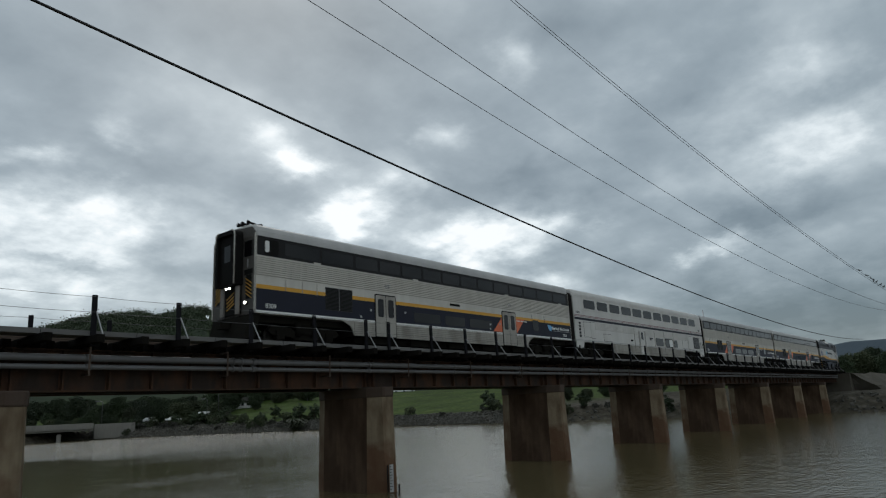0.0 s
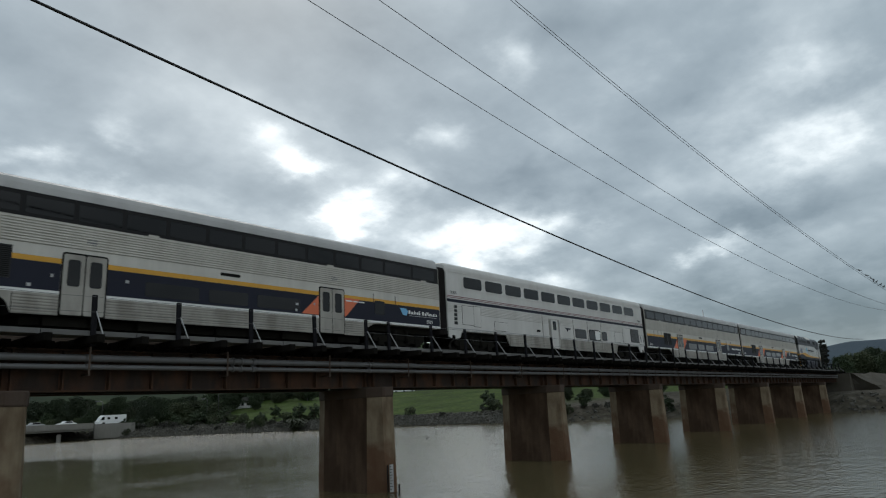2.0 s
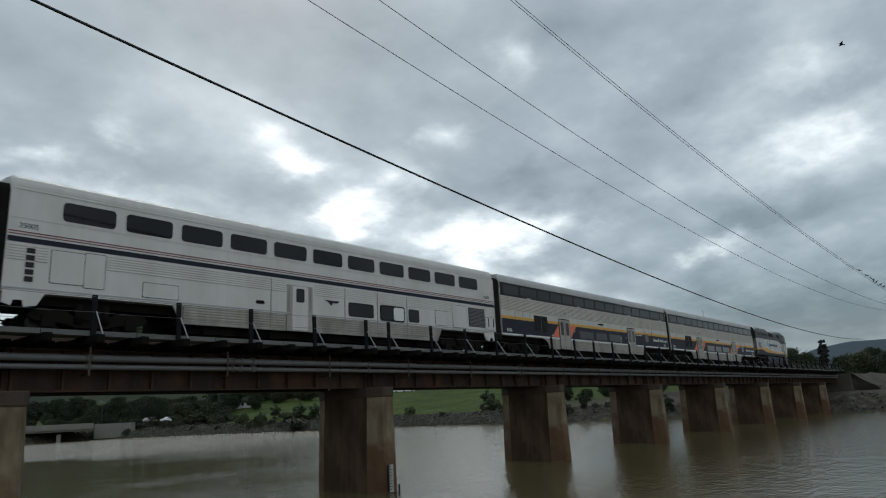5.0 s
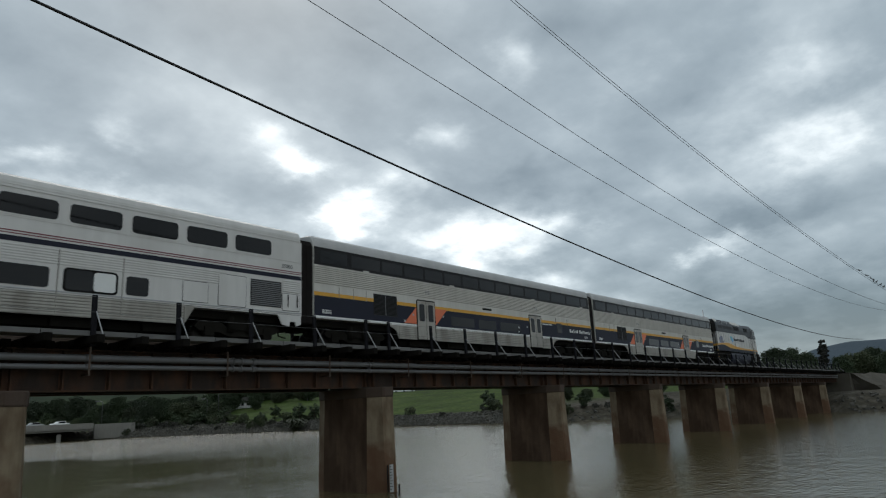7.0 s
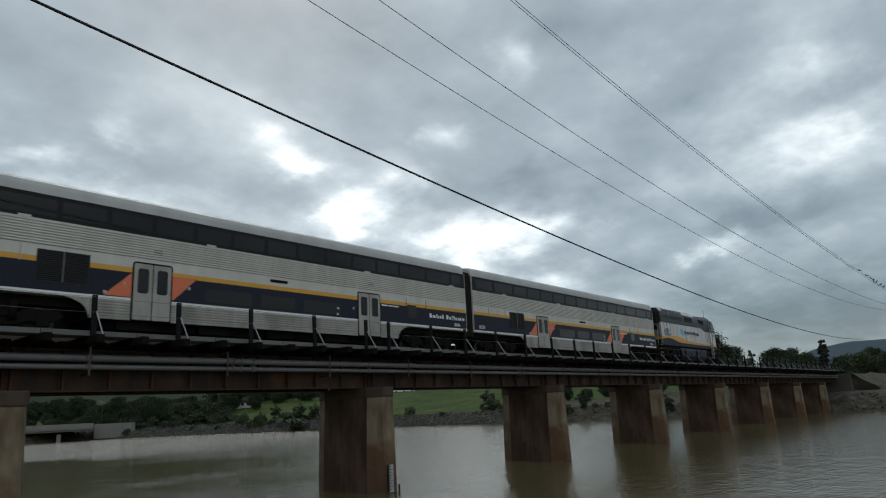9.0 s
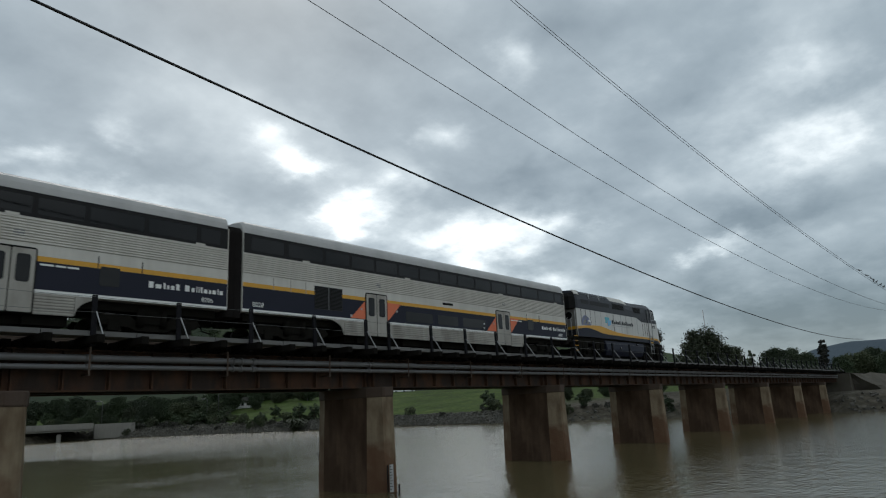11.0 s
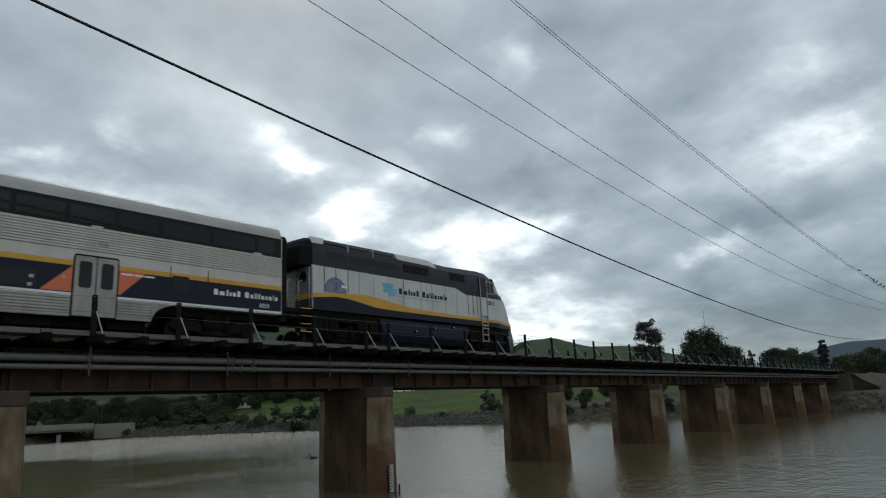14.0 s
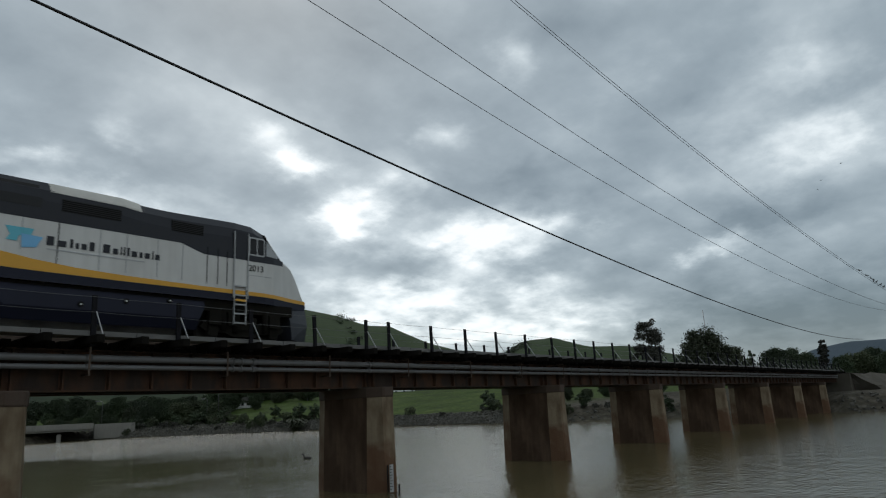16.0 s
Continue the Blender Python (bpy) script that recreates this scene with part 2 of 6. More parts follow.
ROOF = mat("silver_roof_paint", (0.44, 0.43, 0.42), 0.5, 0.2, 0.08, 0.7, streak=0.06, dirt=((0.2, 0.2, 0.2), 0.25))
SUPER = mat("pale_silver_paint", (0.60, 0.58, 0.555), 0.48, 0.12, 0.05, 0.6, streak=0.11, dirt=((0.42, 0.40, 0.37), 0.3), spec=0.25)
BLUE = mat("navy_blue_paint", (0.012, 0.0135, 0.026), 0.5, 0, 0.15, 0.8, spec=0.2)
YELLOW = mat("golden_yellow_paint", (0.62, 0.31, 0.022), 0.45, 0, 0.10, 1.2)
ORANGE = mat("orange_red_paint", (0.66, 0.15, 0.06), 0.5, 0, 0.08, 1.2)
WHITE = mat("white_paint", (0.72, 0.72, 0.70), 0.5, 0, 0.06, 2.0)
TEAL = mat("teal_paint", (0.10, 0.42, 0.52), 0.45, 0, 0.12, 1.5)
GLOBE = mat("faded_violet_blue_print", (0.15, 0.17, 0.27), 0.5, 0, 0.35, 3.0)
TEALB = mat("sky_blue_paint", (0.16, 0.42, 0.68), 0.45, 0, 0.12, 1.5)
BLACK = mat("black_rubber", (0.012, 0.0115, 0.011), 0.8, 0, 0.25, 3.0, bump=0.2, spec=0.08)
UNDER = mat("grimy_undercarriage_steel", (0.013, 0.012, 0.010), 0.9, 0.0, 0.35, 2.5, bump=0.3, island=0.15, spec=0.04)
WHEEL = mat("worn_wheel_steel", (0.05, 0.045, 0.04), 0.55, 0.5, 0.2, 4.0)
GLASS = mat("tinted_window_glass", (0.005, 0.005, 0.0055), 0.06, 0, 0.1, 1.0, spec=0.26)
BAND = mat("dark_window_band", (0.016, 0.0155, 0.016), 0.45, 0, 0.12, 0.8, spec=0.12)
DARKGREY = mat("charcoal_hood_paint", (0.021, 0.022, 0.028), 0.42, 0, 0.12, 0.7, streak=0.06, spec=0.25)
LOCOGREY = mat("light_grey_loco_paint", (0.57, 0.56, 0.54), 0.48, 0.05, 0.06, 0.6, streak=0.14, dirt=((0.40, 0.38, 0.35), 0.35), spec=0.3)
GRILLE = mat("black_grille", (0.010, 0.010, 0.011), 0.6, 0.2, 0.2, 3.0)
LAMP = glow("lit_headlamp", (1.0, 0.97, 0.9), 9.0)
RED_LENS = mat("dark_red_paint", (0.17, 0.025, 0.04), 0.5)
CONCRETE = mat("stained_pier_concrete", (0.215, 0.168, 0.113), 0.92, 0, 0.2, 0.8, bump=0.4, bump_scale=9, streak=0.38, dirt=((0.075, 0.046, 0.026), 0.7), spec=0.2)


def rust_tide(m, colour, level, soft, amount):
    """Brown flood and rust stain with a ragged upper edge on a pier."""
    t = m.node_tree
    b = t.nodes["Principled BSDF"]
    old = b.inputs["Base Color"].links[0].from_socket
    co = t.nodes.new("ShaderNodeTexCoord")
    sep = t.nodes.new("ShaderNodeSeparateXYZ")
    t.links.new(co.outputs["Object"], sep.inputs[0])
    n = t.nodes.new("ShaderNodeTexNoise")
    n.inputs["Scale"].default_value, n.inputs["Detail"].default_value = 1.3, 6
    t.links.new(co.outputs["Object"], n.inputs["Vector"])
    edge = math_node(t, "SUBTRACT", math_node(t, "ADD", math_node(t, "MULTIPLY", math_node(t, "SUBTRACT", n.outputs[0], 0.5), 5.0), level), sep.outputs[2])
    fac = math_node(t, "MULTIPLY", math_node(t, "MULTIPLY", edge, soft, True), amount)
    x = t.nodes.new("ShaderNodeMix")
    x.data_type = "RGBA"
    t.links.new(fac, x.inputs["Factor"])
    t.links.new(old, x.inputs["A"])
    x.inputs["B"].default_value = (*colour, 1)
    t.links.new(x.outputs["Result"], b.inputs["Base Color"])


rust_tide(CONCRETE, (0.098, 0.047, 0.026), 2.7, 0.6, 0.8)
# pier sides: rust stains, plus under-deck shade put into a darker base
STAINED_SHADE = mat("shaded_rust_stained_concrete", (0.086, 0.056, 0.038), 0.92, 0, 0.3, 0.7, bump=0.35, bump_scale=9, streak=0.5, dirt=((0.040, 0.024, 0.015), 0.75), spec=0.1)
RUBBLE = mat("brown_rubble", (0.085, 0.076, 0.063), 0.95, 0, 0.3, 0.4, bump=0.5, bump_scale=3, dirt=((0.07, 0.062, 0.045), 0.7), spec=0.1)
CAPCON = mat("rust_stained_cap_concrete", (0.058, 0.039, 0.028), 0.9, 0, 0.25, 0.9, bump=0.3, bump_scale=9, streak=0.2, dirt=((0.07, 0.04, 0.026), 0.5))
ABUT = mat("pale_abutment_concrete", (0.19, 0.18, 0.16), 0.92, 0, 0.2, 0.5, bump=0.3, streak=0.2)
GIRDER = mat("rusty_brown_girder_steel", (0.036, 0.026, 0.021), 0.85, 0.0, 0.3, 0.9, bump=0.25, streak=0.35, dirt=((0.10, 0.046, 0.024), 0.65), spec=0.2)
PIPE = mat("grey_pipe_coating", (0.145, 0.145, 0.15), 0.5, 0.15, 0.12, 1.3, dirt=((0.10, 0.09, 0.08), 0.3))
TIMBER = mat("creosoted_timber", (0.010, 0.009, 0.008), 0.95, 0, 0.3, 2.5, bump=0.4, island=0.2, spec=0.03)
PLANK = mat("weathered_grey_plank", (0.115, 0.112, 0.108), 0.9, 0, 0.16, 2.0, bump=0.3, island=0.18)
POST = mat("dark_post_steel", (0.014, 0.0135, 0.016), 0.8, 0.0, 0.25, 3.0, island=0.1, spec=0.08)
BRACE = mat("galvanised_brace", (0.36, 0.36, 0.36), 0.45, 0.5, 0.12, 4.0)
WIRE = mat("wire_steel", (0.12, 0.12, 0.12), 0.5, 0.4, 0.1, 4.0)
CABLE = mat("black_cable_sheath", (0.012, 0.012, 0.013), 0.6, 0, 0.1, 4.0)
CABLE_THIN = mat("weathered_conductor", (0.07, 0.07, 0.075), 0.6, 0.3, 0.1, 4.0)
RAILSTEEL = mat("rusty_rail_steel", (0.09, 0.065, 0.05), 0.5, 0.6, 0.2, 3.0)
BARK = mat("grey_brown_bark", (0.07, 0.055, 0.042), 0.95, 0, 0.3, 4.0, bump=0.5)
LEAF = mat("dark_green_leaf", (0.030, 0.046, 0.018), 0.75, 0, 0.2, 0.4, island=0.35)
LEAF_B = mat("olive_green_leaf", (0.048, 0.060, 0.026), 0.75, 0, 0.2, 0.4, island=0.35)
LEAF_C = mat("brown_tinged_leaf", (0.040, 0.040, 0.030), 0.8, 0, 0.2, 0.4, island=0.35)
ASPHALT = mat("grey_asphalt", (0.05, 0.05, 0.05), 0.9, 0, 0.15, 0.5, spec=0.2)
STONE = mat("grey_riprap_stone", (0.062, 0.058, 0.048), 0.95, 0, 0.2, 1.5, bump=0.5, island=0.35)
FEATHER = mat("dark_feathers", (0.02, 0.019, 0.018), 0.8, 0, 0.2, 20.0)
WATER = water_material()
GROUND = ground_material()


# ---- building blocks ----
def box(bm, x0, x1, y0, y1, z0, z1):
    vs = [bm.verts.new((x, y, z)) for x in (x0, x1) for y in (y0, y1) for z in (z0, z1)]
    for f in ((0, 1, 3, 2), (4, 6, 7, 5), (0, 4, 5, 1), (2, 3, 7, 6), (0, 2, 6, 4), (1, 5, 7, 3)):
        bm.faces.new([vs[i] for i in f])
    return vs


def beam(bm, a, b, w, h=None):
    """A square bar from a to b."""
    a, b = Vector(a), Vector(b)
    d = (b - a).normalized()
    side = d.cross(Vector((0, 0, 1)))
    side = side.normalized() if side.length > 1e-4 else Vector((1, 0, 0))
    top = side.cross(d)
    h = h or w
    ring = [[bm.verts.new(p + side * (sx * w / 2) + top * (sz * h / 2)) for sx, sz in ((-1, -1), (1, -1), (1, 1), (-1, 1))] for p in (a, b)]
    for i in range(4):
        bm.faces.new([ring[0][i], ring[0][(i + 1) % 4], ring[1][(i + 1) % 4], ring[1][i]])
    bm.faces.new(ring[0][::-1])
    bm.faces.new(ring[1])


def tube(bm, path, radius, n=8, cap=True):
    """A round tube along a path; radius may be a list."""
    path = [Vector(p) for p in path]
    rings = []
    for i, p in enumerate(path):
        d = (path[min(i + 1, len(path) - 1)] - path[max(i - 1, 0)]).normalized()
        s = d.cross(Vector((0, 0, 1)))
        s = s.normalized() if s.length > 1e-3 else Vector((1, 0, 0))
        u = s.cross(d)
        r = radius[i] if isinstance(radius, (list, tuple)) else radius
        rings.append([bm.verts.new(p + (s * math.cos(k * math.tau / n) + u * math.sin(k * math.tau / n)) * r) for k in range(n)])
    for a, b in zip(rings, rings[1:]):
        for k in range(n):
            f = bm.faces.new([a[k], a[(k + 1) % n], b[(k + 1) % n], b[k]])
            f.smooth = True
    if cap:
        bm.faces.new(rings[0][::-1])
        bm.faces.new(rings[-1])


def prism(bm, outline, y0, y1):
    """An outline in x and z, made solid between y0 and y1."""
    a = [bm.verts.new((x, y0, z)) for x, z in outline]
    b = [bm.verts.new((x, y1, z)) for x, z in outline]
    bm.faces.new(a)
    bm.faces.new(b[::-1])
    for i in range(len(a)):
        j = (i + 1) % len(a)
        bm.faces.new([a[i], b[i], b[j], a[j]])


def rounded(x0, x1, z0, z1, r, n=4):
    pts = []
    for cx, cz, a0 in ((x1 - r, z1 - r, 0), (x0 + r, z1 - r, 90), (x0 + r, z0 + r, 180), (x1 - r, z0 + r, 270)):
        for k in range(n + 1):
            a = radians(a0 + 90 * k / n)
            pts.append((cx + r * math.cos(a), cz + r * math.sin(a)))
    return pts[::-1]


def loft(bm, sections, smooth=False, closed=True):
    """Skin over rings of equal length."""
    rings = [[bm.verts.new(p) for p in s] for s in sections]
    n = len(rings[0])
    for a, b in zip(rings, rings[1:]):
        for k in range(n if closed else n - 1):
            f = bm.faces.new([a[k], b[k], b[(k + 1) % n], a[(k + 1) % n]])
            f.smooth = smooth
    if closed:
        bm.faces.new(rings[0])
        bm.faces.new(rings[-1][::-1])


def part(name, bm, material, parent=None, label=""):
    bmesh.ops.recalc_face_normals(bm, faces=bm.faces[:])
    me = bpy.data.meshes.new(name)
    bm.to_mesh(me)
    bm.free()
    me.materials.append(material)
    ob = new(name, me)
    if parent:
        ob.parent = parent
    if label:
        ob["label"] = label
    return ob


def make(name, material, parent, build, label=""):
    bm = bmesh.new()
    build(bm)
    return part(name, bm, material, parent, label)


def slab(name, material, parent, x0, x1, y0, y1, z0, z1, label=""):
    return make(name, material, parent, lambda bm: box(bm, x0, x1, y0, y1, z0, z1), label)


def plate(name, material, parent, outline, y0, y1, label=""):
    return make(name, material, parent, lambda bm: prism(bm, outline, y0, y1), label)


def thing(name, label, category, group="", kind="", at=None):
    ob = new(name)
    ob.empty_display_size = 0.3
    if at:
        ob.location = at
    return tagged(ob, label, category, group, kind)


def lettering(name, text, size, material, parent, x, y, z, label=""):
    """Flat letters on the near side of a vehicle."""
    cu = bpy.data.curves.new(name, "FONT")
    cu.body, cu.size, cu.extrude = text, size, 0.003
    tmp = new("letters", cu)
    me = bpy.data.meshes.new_from_object(tmp.evaluated_get(bpy.context.evaluated_depsgraph_get()))
    bpy.data.objects.remove(tmp)
    me.transform(Matrix.Translation((x, y, z)) @ Matrix.Rotation(radians(90), 4, "X"))
    me.materials.clear()
    me.materials.append(material)
    ob = new(name, me)
    ob.parent = parent
    if label:
        ob["label"] = label
    return ob


# ---- land and water ----
SHORE = [(-70, 175), (10, 180), (19, 183), (23, 196), (30, 180), (40, 157), (46, 149), (54, 135), (61, 123), (64, 123), (69, 117), (74, 114), (77.5, 120), (80.4, 114), (83, 115), (92, 118), (130, 150)]
RIDGE = [(-70, 4), (10, 4.6), (17, 5.7), (19.5, 6.6), (22, 7.4), (26, 7.85), (26.9, 7.45), (28.3, 7.85), (29.5, 8.2), (31, 8.15), (35, 8.7), (38.7, 8.1), (41.5, 7.5), (43.9, 6.75), (45.8, 6.7),
         (49, 5.2), (53.4, 3.9), (55.5, 4.1), (57.3, 4.95), (59.6, 5.05), (62.4, 4.2), (65.5, 4.05), (69.4, 3.1), (74, 2.0), (78, 1.5), (90, 1.2), (130, 1.5)]
MOUNT = [(-70, 0.2), (70, 0.2), (75, 1.4), (77.4, 2.3), (79, 3.0), (81.3, 3.38), (84, 3.35), (90, 3.0), (130, 2.0)]


def along(table, a):
    return float(np.interp(a, [r[0] for r in table], [r[1] for r in table]))


def land(x, y):
    """Height of the ground above the water."""
    r = math.hypot(x, y)
    a = math.degrees(math.atan2(x, y))
    near = 1.75 - max(0.0, y - 0.8) * 1.0 - max(0.0, abs(x) - 3.0) * 0.6
    if -70 <= a <= 130:
        d = r - along(SHORE, a) + 1.5 * noise.noise((x * 0.08, y * 0.08, 0))
        if d < 0:
            far = max(-2.0, d * 0.3)
        else:
            bank = 2.2 if a < 58 else 2.6
            far = min(d * 0.5, bank)
            slope = 0.095 if 32 < a < 60 else 0.03
            far += max(0.0, min(d - 6, 75)) * slope
            far += 0.25 * noise.noise((x * 0.12, y * 0.12, 3)) * min(1, d / 8)
            ridge_r = 800 if a < 31 else 1150
            top = math.tan(radians(along(RIDGE, a))) * ridge_r + HC
            top *= 1 + 0.02 * noise.noise((x * 0.01, y * 0.01, 7))
            s = max(0.0, min(1.0, (r - 330) / (ridge_r - 330)))
            s = s * s * (3 - 2 * s)
            if r > ridge_r:
                s = max(0.25, 1 - (r - ridge_r) / 900)
            far += max(0.0, top - far) * s
            if r > 2200:
                m = math.tan(radians(along(MOUNT, a))) * 3900 + HC
                q = max(0.0, min(1.0, (r - 2300) / 1600))
                far = max(far, m * q * (1 + 0.03 * noise.noise((x * 0.002, y * 0.002, 1))))
    else:
        far = -2.0 if y > -8 and r < 120 else 1.75
    near = max(near, -2.0)
    return max(near, far)


def build_ground():
    angles = [-180 + i * 5 for i in range(22)] + [-70 + i * 2 for i in range(42)] + [14 + i * 0.45 for i in range(168)] + [90 + i * 3 for i in range(30)]
    radii = [0.0] + [3 * 1.09 ** i for i in range(14)] + [10 + i * 6 for i in range(1, 14)] + [90 + i * 1.6 for i in range(90)] + [236 * 1.05 ** i for i in range(62)]
    radii = [r for r in radii if r < 4800] + [4800]
    radii = sorted(set(round(r, 2) for r in radii))
    verts = [(0, 0, land(0, 0))]
    for r in radii[1:]:
        for a in angles:
            x, y = r * math.sin(radians(a)), r * math.cos(radians(a))
            verts.append((x, y, land(x, y)))
    n = len(angles)
    faces = [(0, 1 + (k + 1) % n, 1 + k) for k in range(n)]
    for i in range(len(radii) - 2):
        for k in range(n):
            a, b = 1 + i * n + k, 1 + i * n + (k + 1) % n
            faces.append((a, b, b + n, a + n))
    me = bpy.data.meshes.new("ground")
    me.from_pydata(verts, [], faces)
    me.polygons.foreach_set("use_smooth", [True] * len(me.polygons))
    me.materials.append(GROUND)
    tagged(new("ground", me), "green grassy banks and rolling hills beyond the river, far ones tinted with haze", "ground", kind="structure")


build_ground()
water = make("water", WATER, None, lambda bm: bm.faces.new([bm.verts.new(p) for p in ((-420, -9, 0), (420, -9, 0), (420, 400, 0), (-420, 400, 0))]))
tagged(water, "murky brown-green river water with wind ripples", "water", kind="structure")

# ---- bridge ----
SPAN = 15.24
PIER_X = [21.79 + SPAN * k + (0.42 if k == -1 else 0.0) + (0.09 * k if k > 1 else 0.0) for k in range(-5, 7)]
CAP_TOP, CAP_LOW = 4.46, 4.04
BR_X0, BR_X1 = -66.0, 129.5
Y_POST, Y_FAR = 21.44, 26.62
Y_GIRDER = 22.60
bridge = thing("railway_bridge", "single-track steel girder railway bridge on concrete piers over water", "bridge", kind="structure")


def pier_ring(r, z):
    """Plan of a pier: straight sides and three-faced noses with softened corners."""
    h, nose = 0.60 + r, 0.74 + r
    near = [(-h, 22.15), (-h + 0.10, 21.92 - r * 0.3), (-0.34, 22.15 - nose + 0.06), (-0.24, 22.15 - nose), (0.24, 22.15 - nose), (0.34, 22.15 - nose + 0.06), (h - 0.10, 21.92 - r * 0.3), (h, 22.15)]
    far = [(-x * 0.97, 47.15 - y) for x, y in near]
    return [(x, y, z) for x, y in near + far]


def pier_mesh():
    """Straight shaft between the noses, stained and coloured darker for the deck's shade."""
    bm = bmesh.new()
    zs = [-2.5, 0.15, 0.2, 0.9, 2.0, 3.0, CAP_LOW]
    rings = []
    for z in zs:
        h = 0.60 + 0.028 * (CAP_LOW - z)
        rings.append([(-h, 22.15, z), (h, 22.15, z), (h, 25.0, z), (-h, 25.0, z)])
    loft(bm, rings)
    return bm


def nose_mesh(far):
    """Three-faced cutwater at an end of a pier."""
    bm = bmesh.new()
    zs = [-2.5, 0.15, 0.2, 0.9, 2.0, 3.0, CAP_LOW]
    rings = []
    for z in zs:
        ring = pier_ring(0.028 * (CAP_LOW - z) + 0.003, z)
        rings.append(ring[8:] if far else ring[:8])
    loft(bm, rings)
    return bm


first_pier = None
for px in PIER_X:
    if first_pier is None:
        pier = part("pier", pier_mesh(), STAINED_SHADE, bridge, "tall rust-stained concrete pier shaft, darkened for shade under the deck")
        noses = [part("cutwater", nose_mesh(far), CONCRETE, pier, "angled stained concrete nose, lighter than the shaded shaft") for far in (False, True)]
        bm = bmesh.new()
        loft(bm, [pier_ring(r, z) for r, z in ((0.02, CAP_LOW - 0.02), (0.045, CAP_LOW + 0.03), (0.045, CAP_TOP - 0.04), (0.02, CAP_TOP))])
        cap = part("pier_cap", bm, CAPCON, pier, "dark rust-stained cap")
        first_pier = (pier, cap)
    else:
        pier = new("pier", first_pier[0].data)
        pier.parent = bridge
        pier["label"] = "tall rust-stained concrete pier shaft, darkened for shade under the deck"
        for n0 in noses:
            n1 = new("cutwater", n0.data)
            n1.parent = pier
        cap = new("pier_cap", first_pier[1].data)
        cap.parent = pier
    pier.location = (px, 0, 0)


def girder_span(x0, x1, yw, out):
    """Plate girder: web, flanges and stiffeners; out is the side of the stiffeners."""
    bm = bmesh.new()
    top = RAIL - 0.42
    box(bm, x0, x1, yw, yw + 0.02 * -out, CAP_TOP + 0.06, top)
    for z in (CAP_TOP, top - 0.04):
        box(bm, x0, x1, yw - 0.16, yw + 0.16, z, z + 0.05)
    return bm


stiff_mesh = None
for a, b in zip([BR_X0] + PIER_X, PIER_X + [BR_X1]):
    for yw, out in ((Y_GIRDER + 0.14, -1), (25.4, 1)):
        g = part("girder", girder_span(a + 0.06, b - 0.06, yw, out), GIRDER, bridge, "rust-brown riveted plate girder")
        if out < 0:
            count = 10
            for k in range(count + 1):
                xs = a + 0.25 + (b - a - 0.5) * k / count
                if stiff_mesh is None:
                    bm = bmesh.new()
                    box(bm, -0.03, 0.03, -0.19, 0.0, CAP_TOP + 0.05, RAIL - 0.47)
                    box(bm, -0.07, 0.07, -0.012, -0.0, CAP_TOP + 0.05, RAIL - 0.47)
                    stiff = part("stiffener", bm, GIRDER, g)
                    stiff_mesh = stiff.data
                else:
                    stiff = new("stiffener", stiff_mesh)
                    stiff.parent = g
                stiff.location = (xs, yw - 0.003, 0)
    # bearing blocks on the pier
    if b < BR_X1:
        slab("bearing_block", GIRDER, bridge, b - 0.45, b + 0.45, Y_GIRDER - 0.1, Y_GIRDER + 0.4, CAP_TOP - 0.015, CAP_TOP + 0.03)

# pipes on brackets along the girder
Y_PIPE = 22.20
for name, z, r in (("upper_pipe", HC + 0.0935 * Y_PIPE, 0.112), ("lower_pipe", HC + 0.0812 * Y_PIPE, 0.082)):
    bm = bmesh.new()
    tube(bm, [(BR_X0, Y_PIPE, z), (BR_X1 - 1, Y_PIPE, z)], r, 16)
    pipe = part(name, bm, PIPE, bridge, "long grey utility pipe")
    xs = BR_X0 + 2
    coupling = None
    while xs < BR_X1 - 2:
        if coupling is None:
            bm = bmesh.new()
            tube(bm, [(-0.09, 0, 0), (0.09, 0, 0)], r + 0.022, 16)
            c = part("coupling", bm, PIPE, pipe)
            coupling = c.data
        else:
            c = new("coupling", coupling)
            c.parent = pipe
        c.location = (xs, Y_PIPE, z)
        xs += 6.1
# expansion joint with flanges, as on the pipes at one place
for z, r in ((HC + 0.0935 * Y_PIPE, 0.15), (HC + 0.0812 * Y_PIPE, 0.115)):
    for dx in (0.0, 0.35, 0.85):
        bm = bmesh.new()
        tube(bm, [(14.35 + dx, Y_PIPE, z), (14.43 + dx, Y_PIPE, z)], r, 16)
        part("pipe_flange", bm, PIPE, bridge, "flanged pipe joint")
hang = None
for k in range(38):
    xs = -60 + 4.9 * k + 0.6
    if xs > BR_X1 - 2:
        break
    if hang is None:
        bm = bmesh.new()
        box(bm, -0.03, 0.03, Y_PIPE - 0.14, Y_PIPE - 0.118, HC + 0.072 * Y_PIPE, HC + 0.106 * Y_PIPE)
        box(bm, -0.03, 0.03, Y_PIPE - 0.14, Y_GIRDER, HC + 0.069 * Y_PIPE, HC + 0.072 * Y_PIPE)
        box(bm, -0.03, 0.03, Y_PIPE - 0.14, Y_GIRDER, HC + 0.106 * Y_PIPE, HC + 0.109 * Y_PIPE)
        h = part("pipe_hanger", bm, RAILSTEEL, bridge)
        hang = h.data
    else:
        h = new("pipe_hanger", hang)
        h.parent = bridge
    h.location = (xs, 0, 0)

